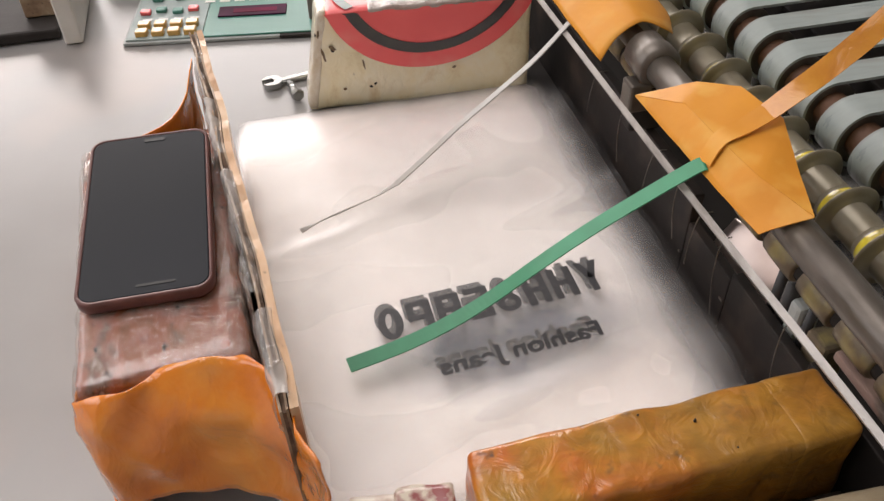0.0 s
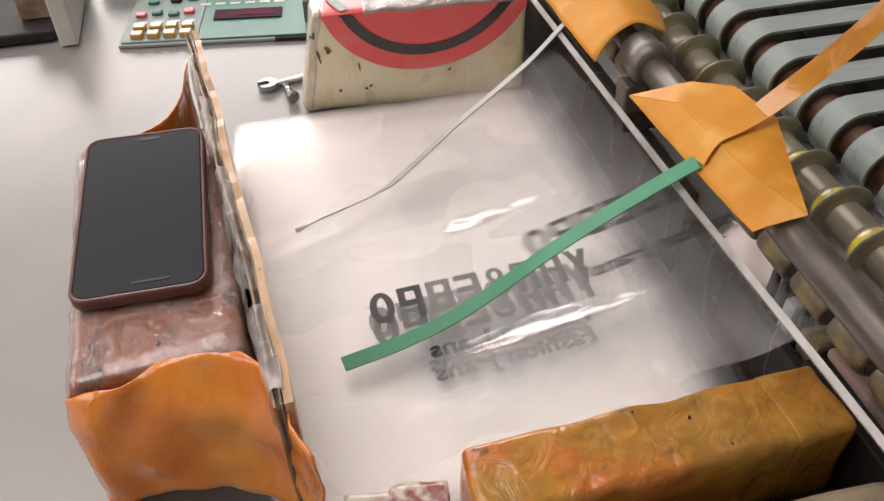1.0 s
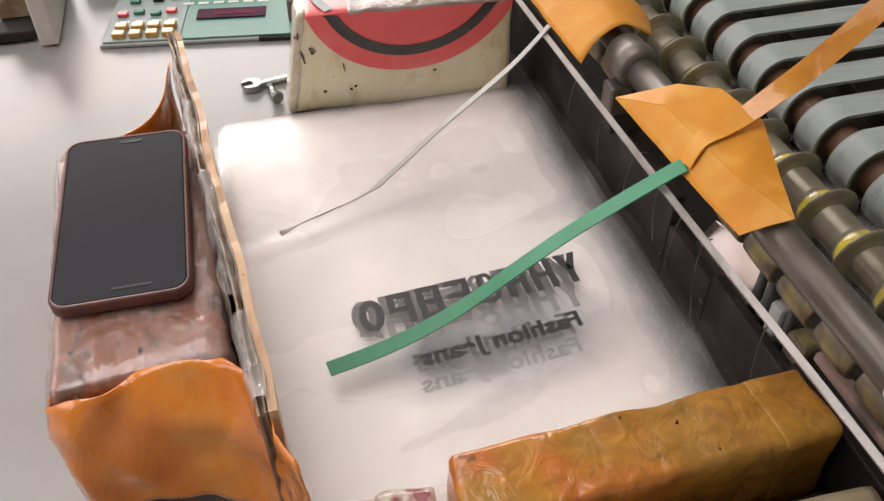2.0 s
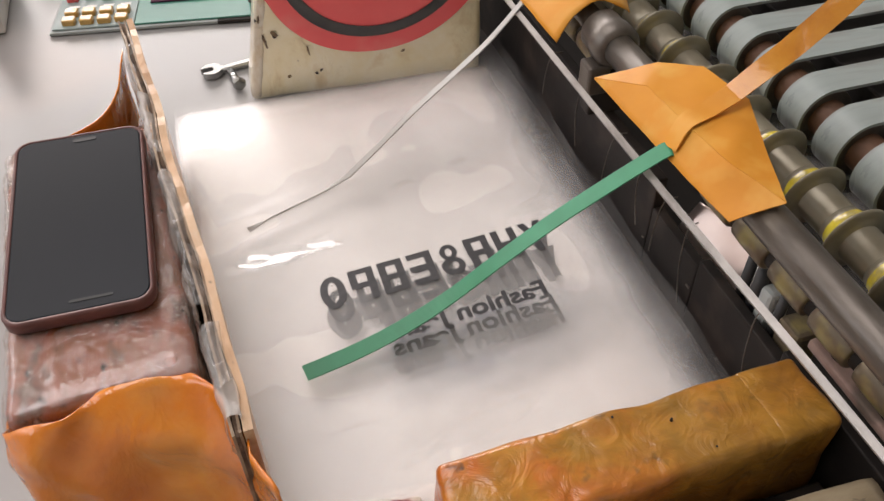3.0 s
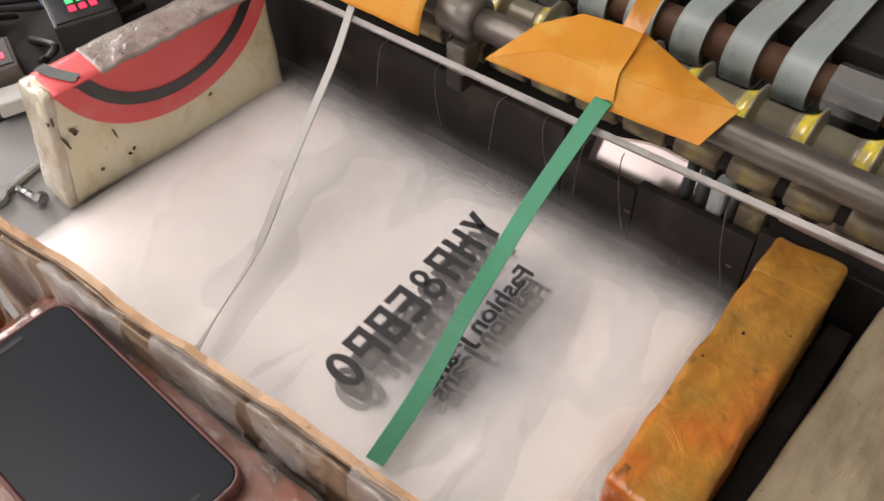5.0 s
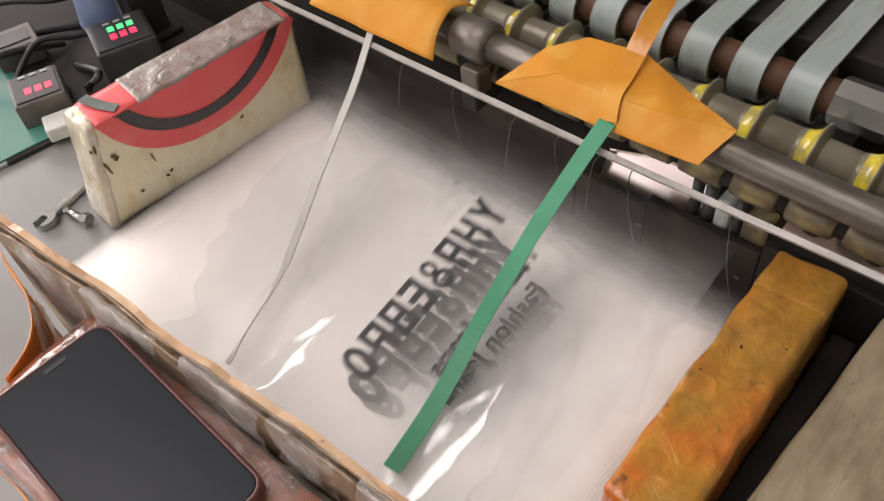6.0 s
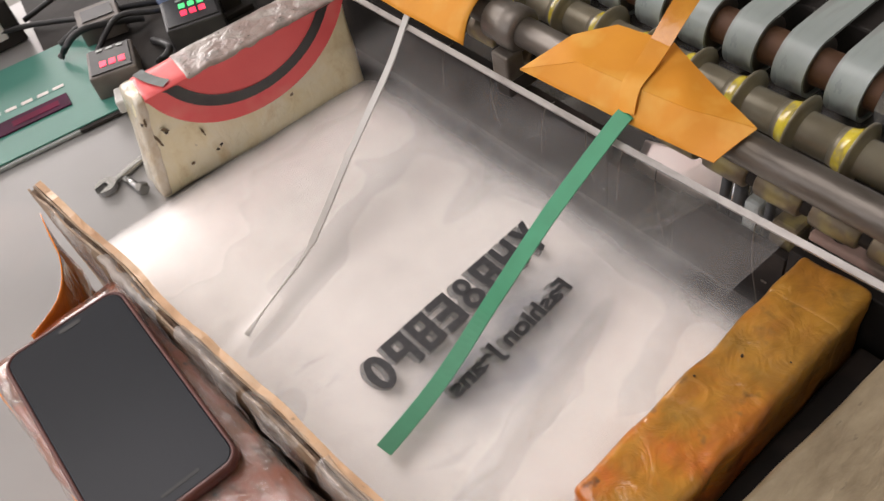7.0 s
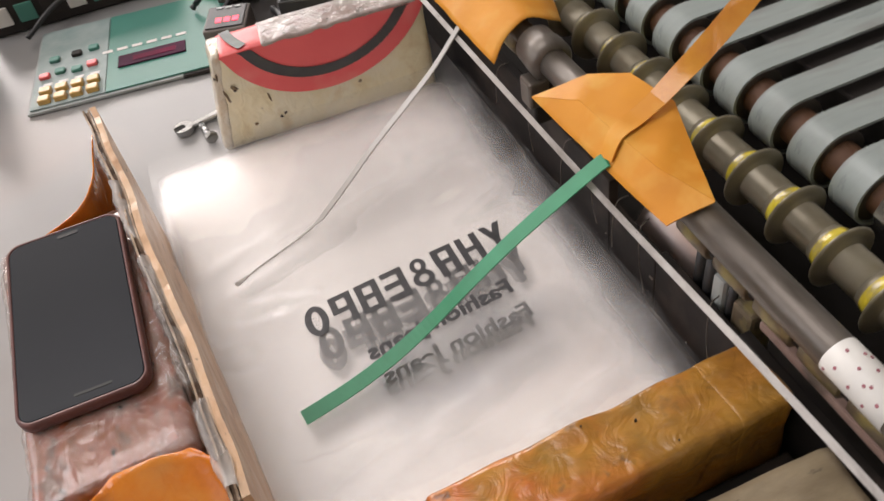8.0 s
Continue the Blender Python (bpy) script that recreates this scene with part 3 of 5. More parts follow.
part("rear_rod", rod((0.2257, -0.20, 0.128), (0.2257, 0.35, 0.128), 0.008, 16), PIPE, pipe, "", True)
part("clamp_lug", block(0.206, 0.222, -0.224, -0.208, 0.096, 0.1175, 0.002), PIPE, pipe, "dark clamp lug")
part("bracket", block(0.214, 0.245, -0.214, -0.200, 0.0725, 0.112, 0.002), DARK, pipe)
part("paper_label", lathe([(0, 0.01035), (0.0001, 0.01045), (0.0379, 0.01045), (0.038, 0.01035)], -0.535, 28, 0.2257, 0.128), WHITE, pipe, "white paper label with dark red spots", True)

for k in range(14):
    a = radians(60 + 125 * ((k * 7) % 13) / 12)
    y = -0.531 + 0.031 * ((k * 5) % 14) / 13
    part("red_spot", rod((0.2257 + 0.0102 * math.cos(a), y, 0.128 + 0.0102 * math.sin(a)), (0.2257 + 0.0107 * math.cos(a), y, 0.128 + 0.0107 * math.sin(a)), 0.0009, 8), DARK_RED, pipe)

# grooved counter-roller under the pipe
groove = mpart("counter_roller", rod((0.2375, -0.80, 0.0985), (0.2375, 0.40, 0.0985), 0.0065, 16), DARK, "dark counter-roller shaft", True)
SLEEVE = [(-0.0145, 0.0082), (-0.0135, 0.0095), (-0.004, 0.0098), (0.006, 0.0098), (0.0135, 0.0094), (0.0145, 0.0080)]
sleeve_data = None
for k in range(27):
    if sleeve_data is None:
        ob = part("sleeve", lathe(SLEEVE, 0.0, 18), BRASS, groove, "dull brass sleeve", True)
        sleeve_data = ob.data
    else:
        ob = new("sleeve", sleeve_data)
        ob.parent = groove
    ob.matrix_local = pose(0.2375, 0.147 - 0.0352 * k, 0.0985, 0, (k * 71) % 90, 0)

# clear guide strip in front of the pipe
mpart("guide_strip", ribbon([(0.186, 0.03, 0.117), (0.189, -0.15, 0.117), (0.193, -0.35, 0.117), (0.199, -0.50, 0.116), (0.203, -0.70, 0.116)], 0.0038, 0.0032, Vector((1, 0, 0.5))), ACRYL, "scuffed clear plastic guide strip")

# wires down the outlet plate
for y, dy, l in ((-0.24, 0.008, 0.05), (-0.275, -0.01, 0.045), (-0.335, -0.012, 0.058), (-0.408, -0.014, 0.062), (-0.18, -0.006, 0.05), (-0.13, 0.01, 0.045), (-0.31, 0.004, 0.05)):
    mpart("loose_wire", tube([(0.232, y, 0.0725), (0.224, y + dy * 0.2, 0.070), (0.2215, y + dy * 0.5, 0.075 - l * 0.5), (0.2225, y + dy, 0.075 - l)], 0.00045, 6), PIPE)
# slope fitted to the camera's view so the panel mirrors the side window
mpart("metal_panel", sheet([[(0.2395, -0.372, 0.030), (0.2395, -0.340, 0.030), (0.2395, -0.302, 0.030)], [(0.2540, -0.372, 0.052), (0.2530, -0.340, 0.051), (0.2500, -0.302, 0.046)],
                            [(0.2610, -0.372, 0.0635), (0.2610, -0.340, 0.0635), (0.2560, -0.302, 0.0555)]], 0.001, 0.0012, 30), SHINY, "bright bent metal panel in the outlet gap", True)
for y, r, h, mat in ((-0.3765, 0.0034, 0.0815, BLACK_PLASTIC), (-0.3870, 0.0042, 0.0805, BLACK_PLASTIC), (-0.3822, 0.0011, 0.0800, CHROME), (-0.4075, 0.0030, 0.0790, BLACK_PLASTIC)):
    mpart("outlet_rod", rod((0.2410, y, 0.0225), (0.2420, y - 0.001, h), r, 12), mat, "upright dark rod in the outlet gap", True)
mpart("white_stop", block(0.2380, 0.254, -0.4035, -0.3925, 0.0225, 0.0745, 0.003), PANEL_GREY, "small pale plastic stop")
mpart("pale_clamp", block(0.2380, 0.256, -0.4300, -0.4120, 0.0225, 0.0700, 0.003), BRASS, "dull metal clamp block")
for k in range(4):
    y, z = -0.29 - 0.047 * k + 0.012 * math.sin(k * 5), 0.020 + 0.012 * math.sin(k * 2.3)
    mpart("plate_fleck", block(0.2272, 0.2284, y, y + 0.002 + 0.002 * (k % 2), z, z + 0.0012, 0.0004), PIPE, "pale fleck on the oily plate")

bracket = mpart("side_bracket", block(0.2365, 0.262, -0.575, -0.437, 0.0725, 0.0790, 0.0015), material("dirty_pink_paint", (0.36, 0.25, 0.21), 0.4, 0, (0.22, 0.14, 0.115), 60, 1.2, 0.1, 80, third=(0.12, 0.09, 0.07), third_scale=35), "dirty pinkish metal bracket")
# dark discs laid on the bracket stand in for the shade inside holes
for y in (-0.452, -0.490, -0.530, -0.565):
    part("hole_disc", rod((0.2465, y, 0.0785), (0.2465, y, 0.0797), 0.0065, 20), DARK, bracket)
for y in (-0.470, -0.510, -0.547):
    part("bolt", rod((0.2465, y, 0.0785), (0.2465, y, 0.0825), 0.0042, 6), PIPE, bracket)

# ---- stacked bags on the table ----
BX0, BX1, BY0, BY1 = -0.066, 0.219, -0.436, -0.030
CX, CY = (BX0 + BX1) / 2, (BY0 + BY1) / 2


def stack_mesh():
    bm = bmesh.new()
    nx, ny = 40, 48
    vs = []
    for j in range(ny + 1):
        row = []
        for i in range(nx + 1):
            u, v = i / nx, j / ny
            x, y = BX0 + (BX1 + 0.004 - BX0) * u, BY0 + (BY1 + 0.016 - BY0) * v
            x += 0.005 * noise.noise(Vector((0, y * 22, 3))) * (1 if u > 0.9 else 0)
            z = 0.0088 + 0.0014 * noise.noise(Vector((x * 14, y * 14, 0)))
            z += 0.004 * math.exp(-((v - 0.84) / 0.09) ** 2) * max(0, 1 - u * 1.6) - 0.004 * max(0, (v - 0.85) / 0.15) ** 2
            e = min(u, 1 - u, v, 1 - v)
            z *= min(1, 0.25 + e * 40)
            row.append(bm.verts.new((x, y, z)))
        vs.append(row)
    for j in range(ny):
        for i in range(nx):
            bm.faces.new((vs[j][i], vs[j][i + 1], vs[j + 1][i + 1], vs[j + 1][i]))
    geo = bmesh.ops.extrude_edge_only(bm, edges=[e for e in bm.edges if e.is_boundary])
    for v in geo["geom"]:
        if isinstance(v, bmesh.types.BMVert):
            v.co.z = 0.0005
    bmesh.ops.recalc_face_normals(bm, faces=bm.faces)
    return bm


tagged(mesh_object("bag_stack", stack_mesh(), STACK, True), "thick stack of milky plastic bags on the steel table", "bag stack", kind="stuff")


def bag_sheet():
    bm = bmesh.new()
    nx, ny = 56, 110
    vs = []
    for j in range(ny + 1):
        row = []
        for i in range(nx + 1):
            x, y = BX0 + (BX1 - BX0) * i / nx - CX, BY0 + (BY1 - BY0) * j / ny - CY
            edge = max(abs(x) / 0.1425, abs(y) / 0.203)
            flat = min(1, max(0, (max(abs(x - 0.015) / 0.1, abs(y + 0.05) / 0.07) - 1) * 2.5))
            z = flat * (0.0022 * noise.noise(Vector((x * 9, y * 18, 1))) + 0.0007 * noise.noise(Vector((x * 40, y * 30, 5))))
            z += 0.004 * max(0, edge - 0.9) * 10 * noise.noise(Vector((x * 25, y * 25, 9)))
            for rx, ry, wx, wy, h in ((0.0, -0.140, 0.070, 0.011, 0.0032), (-0.085, 0.035, 0.060, 0.010, 0.0028), (0.03, 0.085, 0.08, 0.012, 0.0022), (0.105, 0.03, 0.05, 0.011, 0.0026), (0.09, -0.165, 0.05, 0.010, 0.0022)):
                z += h * math.exp(-(((x - rx) / wx) ** 2)) * math.exp(-(((y - ry - 0.25 * (x - rx)) / wy) ** 2))
            z += 0.004 * max(0, min(1, (x - 0.105) / 0.025))
            z -= 0.006 * max(0, (y + 0.203) / 0.406 - 0.86) ** 2 / 0.0196
            xx = x + (0.006 * noise.noise(Vector((0, y * 14, 2))) if i == nx else 0)
            row.append(bm.verts.new((xx, y, z)))
        vs.append(row)
    for j in range(ny):
        for i in range(nx):
            bm.faces.new((vs[j][i], vs[j][i + 1], vs[j + 1][i + 1], vs[j + 1][i]))
    return bm


def slabs(rects, x, y, w, h, bm, tilt):
    for a, b, c, d in rects:
        q = [Vector((x + u * w, y + v * h, 0.0004)) for u, v in ((a, c), (b, c), (b, d), (a, d))]
        bm.faces.new([bm.verts.new((p.x, p.y + tilt * p.x, p.z)) for p in q])


def ring(cx, cy, rx, ry, t, bm, tilt, seg=20):
    a = [2 * math.pi * i / seg for i in range(seg)]
    o = [bm.verts.new((cx + rx * math.cos(k), cy + ry * math.sin(k) + tilt * (cx + rx * math.cos(k)), 0.0004)) for k in a]
    n = [bm.verts.new((cx + (rx - t) * math.cos(k), cy + (ry - t) * math.sin(k) + tilt * (cx + rx * math.cos(k)), 0.0004)) for k in a]
    for i in range(seg):
        bm.faces.new((o[i], o[(i + 1) % seg], n[(i + 1) % seg], n[i]))


def mark_meshes():
    """A row of eight plain dark shapes: a ring, windowed slabs, bars and a wedge."""
    x0, y0, w, h, step, tilt = 0.0095 - CX, -0.300 - CY, 0.0165, 0.028, 0.0200, 0.06
    top = [(0, 1, 0.84, 1), (0, 1, 0.40, 0.56), (0, 0.3, 0.56, 0.84), (0.7, 1, 0.56, 0.84)]
    rows = [[], top + [(0.7, 1, 0, 0.40)],
            [(0, 1, 0.84, 1), (0, 1, 0.42, 0.58), (0, 1, 0, 0.16), (0, 0.3, 0.16, 0.42), (0.7, 1, 0.16, 0.42), (0, 0.3, 0.58, 0.84), (0.7, 1, 0.58, 0.84)],
            [(0, 0.7, 0.82, 1), (0, 0.7, 0.41, 0.59), (0, 0.7, 0, 0.18), (0.7, 1, 0, 1)], [],
            top + [(0.7, 1, 0, 0.40), (0.05, 0.38, 0, 0.40)], [(0, 0.3, 0, 1), (0.7, 1, 0, 1), (0.3, 0.7, 0.42, 0.58)], [(0.36, 0.66, 0, 0.5)]]
    made = []
    for i, rects in enumerate(rows):
        bm, x = bmesh.new(), x0 + i * step
        slabs(rects, x, y0, w, h, bm, tilt)
        if i == 0:
            ring(x + w / 2, y0 + h / 2, w / 2, h / 2, 0.005, bm, tilt)
        if i == 4:
            ring(x + w / 2, y0 + h * 0.74, w * 0.36, h * 0.26, 0.0036, bm, tilt)
            ring(x + w / 2, y0 + h * 0.28, w * 0.48, h * 0.28, 0.0042, bm, tilt)
        if i == 7:
            for k in (-1, 1):
                q = [(0.51 + k * 0.15, 0.42), (0.51 + k * 0.51, 1), (0.51 + k * 0.19, 1), (0.51 - k * 0.15, 0.46)]
                bm.faces.new([bm.verts.new((x + u * w, y0 + v * h + tilt * (x + u * w), 0.0005)) for u, v in (q if k > 0 else q[::-1])])
        bmesh.ops.remove_doubles(bm, verts=bm.verts, dist=1e-5)
        made.append(bm)
    return made


def words_mesh():
    """The printed words, seen from the back of the film."""
    cu = bpy.data.curves.new("words", "FONT")
    cu.body, cu.size, cu.offset = "Fashion Jeans", 0.018, 0.0005
    ob = new("words", cu)
    bpy.context.view_layer.update()
    me = bpy.data.meshes.new_from_object(ob.evaluated_get(bpy.context.evaluated_depsgraph_get()))
    bpy.data.objects.remove(ob)
    bm = bmesh.new()
    bm.from_mesh(me)
    width = max(v.co.x for v in bm.verts)
    for v in bm.verts:
        x = 0.148 - CX - v.co.x / width * 0.108
        v.co = Vector((x, -0.337 - CY + v.co.y * 1.0 + 0.06 * x, 0.0004))
    return bm


# flaps added for glints on sliding bags: place, size, tilt that mirrors the window to the camera, and when they sink
# away
GLINT_FLAPS = [(-0.075, -0.136, 0.115, 0.034, -14, -4, 0.36), (-0.080, -0.018, 0.072, 0.030, -11, -4, 0.47)]


def glint_mesh(lx, ly, n=18, m=8):
    """A leaf-shaped glint flap, hinged at its far edge, with a ragged outline and a slight curl."""
    bm = bmesh.new()
    vs = []
    for i in range(n + 1):
        u = i / n
        w = math.sin(math.pi * u ** 0.7) ** 0.6 if 0 < u < 1 else 0.02
        w *= 0.8 + 0.35 * noise.noise(Vector((u * 7, lx * 90, 3)))
        x = lx * (u - 0.5)
        vs.append([bm.verts.new((x, ly * (w * (0.5 - j / m)) - 0.12 * x, 0.0012 * noise.noise(Vector((u * 4, j * 0.3, lx * 50))) + 0.0018 * (2 * j / m - 1) ** 2)) for j in range(m + 1)])
    for a, b in zip(vs, vs[1:]):
        for j in range(m):
            bm.faces.new((a[j], a[j + 1], b[j + 1], b[j]))
    bmesh.ops.recalc_face_normals(bm, faces=bm.faces)
    return bm


def glint_rows(i, k):
    """One flap of one bag: tilted to glint while the bag slides, sunk into the stack once it has landed."""
    e = RUNS[i][0]
    x, y, lx, ly, rx, ry, down = GLINT_FLAPS[k]
    up, flat = pose(x, y, 0.004, rx, ry, 0), pose(x, y, -0.016)
    keys = [(e + 0.02, flat), (e + 0.09, up), (e + down - 0.08, up), (e + down, flat)]

    def at(t):
        w = max(0.0, min((t - e - 0.02) / 0.07, (e + down - t) / 0.08, 1.0))
        return pose(x, y, -0.016 + 0.020 * w, rx * w, ry * w, 0)

    return [(0.0, at(0.0))] + [(round(t, 3), m) for t, m in keys if 0 < t < 8] + [(8.0, at(8.0))]


def make_bag():
    bag = mesh_object("plastic_bag", bag_sheet(), FILM, True)
    tagged(bag, "milky translucent plastic bag with black printing", "plastic bag", "printed plastic bags")
    # shadow switched off so light reaches the layers below undimmed
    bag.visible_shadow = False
    for bm in mark_meshes():
        part("printed_shape", bm, INK, bag, "plain black printed shape")
    part("printed_line", words_mesh(), INK, bag, "mirrored black printed words")
    return bag


bag_model = make_bag()
# resting bags under the first moving one: slight shifts of place
REST = [(-0.002, -0.004, 0.4), (0.002, -0.006, -0.2), (0.0, -0.003, 0.3), (0.001, -0.006, 0.4), (-0.001, -0.007, 0.1)]
resting_bags = [bag_model] + [copy_thing(bag_model, pose(CX, CY, 0.012)) for _ in REST[1:]]
# moving bags: the second at which each leaves the outlet, and its shift and turn on the stack
RUNS = [(-0.58, 0.0, -0.018, 0.3), (0.23, 0.001, -0.004, -0.3), (0.83, -0.002, -0.002, 0.2), (1.43, 0.002, -0.008, 0.5), (2.03, 0.0, 0.0, 0.0),
        (2.63, -0.002, -0.004, -0.5), (3.235, 0.003, -0.008, 0.4), (3.86, 0.0, -0.002, 0.2), (4.49, 0.002, 0.003, -0.3), (5.09, -0.001, 0.004, 0.3),
        (5.70, 0.001, 0.0, 0.0), (6.31, 0.0, -0.003, 0.4), (6.94, 0.002, 0.002, -0.2), (7.55, -0.002, 0.016, 0.2)]
moving_bags = [copy_thing(bag_model, pose(CX + 0.35, CY, 0.0815)) for _ in RUNS]
for bag in moving_bags:
    # added glint flaps, sunk out of sight until the bag slides
    for x, y, lx, ly, *_ in GLINT_FLAPS:
        glint_piece = part("glossy_fold", glint_mesh(lx, ly), GLINT_FILM, bag, "thin glossy flap added for window glints", True)
        glint_piece.matrix_local, glint_piece.visible_shadow = pose(x, y, -0.016), False


def lift(rank):
    """Height of the film in the springy top of the stack, by the number of bags above it."""
    return 0.0015 + 0.020 * 0.72 ** rank


def rest_rows(i):
    """Bags already on the stack sink a little as more land on them."""
    dx, dy, rz = REST[i]
    below, rows = len(REST) - i - 1, []
    for j, (e, *_) in enumerate(RUNS):
        for t, rank in ((e + 0.42, below + j), (e + 0.58, below + j + 1)):
            if 0 < t < 8:
                rows.append((round(t, 3), rank))
    rows = [(0.0, rows[0][1])] + rows + [(8.0, rows[-1][1])]
    return [(t, pose(CX + dx, CY + dy, lift(r) - 0.00015 * (len(REST) - i), 0, 0, rz)) for t, r in rows]


def bag_rows(i):
    """The way of one bag: waiting in the outlet, sliding out and down, floating, settling, and sinking under the next ones."""
    e, dx, dy, rz = RUNS[i]
    zw, zf = 0.0660 + 0.0002 * i, lift(0) + 0.00015 * i
    keys = [(-9.0, 0.350, 0.004, zw, 0, 0), (-0.05, 0.350, 0.004, zw, 0, 0), (0.0, 0.300, 0.004, zw, 0, 0), (0.05, 0.245, 0.008, 0.0670, -3, -1), (0.13, 0.140, 0.013, 0.0560, -13, -4),
            (0.23, 0.052, 0.018, 0.0365, -12, -4), (0.32, 0.0, 0.018, 0.0270, -3, -1), (0.40, 0.0, 0.012, 0.0240, -1, 0), (0.52, 0.0, 0.003, zf + 0.001, 0, 0), (0.60, 0.0, 0.0, zf, 0, 0)]
    for j in range(i + 1, len(RUNS)):
        keys.append((RUNS[j][0] - e + 0.42, 0.0, 0.0, lift(j - i - 1) + 0.00015 * i, 0, 0))
        keys.append((RUNS[j][0] - e + 0.58, 0.0, 0.0, lift(j - i) + 0.00015 * i, 0, 0))
    keys.append((20, 0.0, 0.0, keys[-1][3], 0, 0))

    def at(p):
        for a, b in zip(keys, keys[1:]):
            if a[0] <= p <= b[0]:
                w = (p - a[0]) / max(b[0] - a[0], 1e-6)
                return [u + (v - u) * w for u, v in zip(a[1:], b[1:])]

    times = sorted({0.0, 8.0, *(round(e + k[0], 3) for k in keys if 0 < e + k[0] < 8)})
    rows = []
    for t in times:
        x, y, z, ry, rx = at(t - e)
        rows.append((t, pose(CX + dx + x, CY + dy + y, z, rx, ry, rz)))
    return rows


def rounded(w, h, r, z, bm, seg=6):
    pts = []
    for cx, cy, a0 in ((w / 2 - r, h / 2 - r, 0), (-w / 2 + r, h / 2 - r, 90), (-w / 2 + r, -h / 2 + r, 180), (w / 2 - r, -h / 2 + r, 270)):
        for i in range(seg + 1):
            a = radians(a0 + 90 * i / seg)
            pts.append(bm.verts.new((cx + r * math.cos(a), cy + r * math.sin(a), z)))
    return pts


def rounded_slab(w, h, r, levels):
    """A rounded plate; levels: rows of (inset, height)."""
    bm = bmesh.new()
    loops = [rounded(w - 2 * i, h - 2 * i, max(r - i, 0.001), z, bm) for i, z in levels]
    for a, b in zip(loops, loops[1:]):
        for k in range(len(a)):
            bm.faces.new((a[k], a[(k + 1) % len(a)], b[(k + 1) % len(b)], b[k]))
    bm.faces.new(loops[0][::-1]), bm.faces.new(loops[-1])
    return bm


# ---- cream carton with the red disc ----
carton = thing("cream_carton", 0.004, -0.0135, 0.001, "worn cream carton with a red disc under clear tape", "box", -5.0)


def slump(bm):
    """The carton's open end sags inwards towards its top."""
    for v in bm.verts:
        v.co.x += (-0.006 + 0.19 * v.co.z) * max(0.0, 1 - v.co.x / 0.198)
    return bm


part("body", slump(dense_block(0, 0.198, 0.0, 0.034, 0, 0.094, (36, 6, 18), 0.0016, 30, 0.004)), CREAM, carton, "", True)


def disc_part(r0, r1, a0, a1, y, zmax, cx, cz, seg=48):
    """A ring segment on the carton's front, cut off at its top edge."""
    bm = bmesh.new()
    rows = []
    for i in range(seg + 1):
        a = radians(a0 + (a1 - a0) * i / seg)
        row = []
        for k in range(6):
            r = r0 + (r1 - r0) * k / 5
            x, z = cx + r * math.cos(a), cz + r * math.sin(a)
            row.append(bm.verts.new((min(max(x, 0.003), 0.196), y, min(z, zmax))))
        rows.append(row)
    for a, b in zip(rows, rows[1:]):
        for k in range(5):
            bm.faces.new((a[k], a[k + 1], b[k + 1], b[k]))
    bmesh.ops.remove_doubles(bm, verts=bm.verts, dist=1e-6)
    bmesh.ops.dissolve_degenerate(bm, edges=bm.edges, dist=1e-6)
    return bm


def lid_arc(r0, r1, cx, cy, z, seg=14):
    """The arc carried on over the folded lid, at its open end."""
    bm = bmesh.new()
    rows = []
    for i in range(seg + 1):
        lo, hi = math.asin((cy - 0.0320) / r1), math.asin((cy + 0.0015) / r1)
        a = math.pi + lo + (hi - lo) * i / seg
        rows.append([bm.verts.new((cx + r * math.cos(a), max(cy + r * math.sin(a), -0.0024), z)) for r in (r0, (r0 + r1) / 2, r1)])
    for a, b in zip(rows, rows[1:]):
        for k in range(2):
            bm.faces.new((a[k], b[k], b[k + 1], a[k + 1]))
    bmesh.ops.recalc_face_normals(bm, faces=bm.faces)
    return bm


LID_GREY = material("faded_lid_print", (0.045, 0.055, 0.052), 0.4, 0, (0.15, 0.18, 0.17), 60, 1.0, 0.1, 60, coat=0.2)
part("printed_disc", slump(disc_part(0.0, 0.1075, 180, 360, -0.0026, 0.0935, 0.103, 0.1435)), RED, carton, "faded red printed disc")
part("printed_arc", slump(disc_part(0.0835, 0.0930, 180, 360, -0.0032, 0.0935, 0.103, 0.1435)), BLACK_PRINT, carton, "black arc inside the disc")
part("torn_tape", slump(dense_block(0.046, 0.190, -0.0026, 0.0345, 0.0915, 0.0958, (60, 14, 2), 0.0009, 90, 0.0012, 4.0)), TORN_TAPE, carton, "torn wrinkled clear tape on the lid", True)
part("corner_tape", slump(dense_block(-0.0010, 0.009, -0.0008, 0.0346, 0.002, 0.0938, (5, 8, 22), 0.0014, 60, 0.003, 8.0)), OLD_TAPE, carton, "yellowed stained tape round the corner", True)
part("printed_lid", slump(dense_block(0.008, 0.195, -0.0022, 0.0335, 0.0915, 0.0950, (40, 6, 2), 0.0008, 40, 0.002, 2.0)), RED, carton, "red lid under the tape", True)
part("lid_arc", slump(lid_arc(0.0835, 0.0930, 0.103, 0.0495, 0.0962)), LID_GREY, carton, "grey end of the arc over the lid")


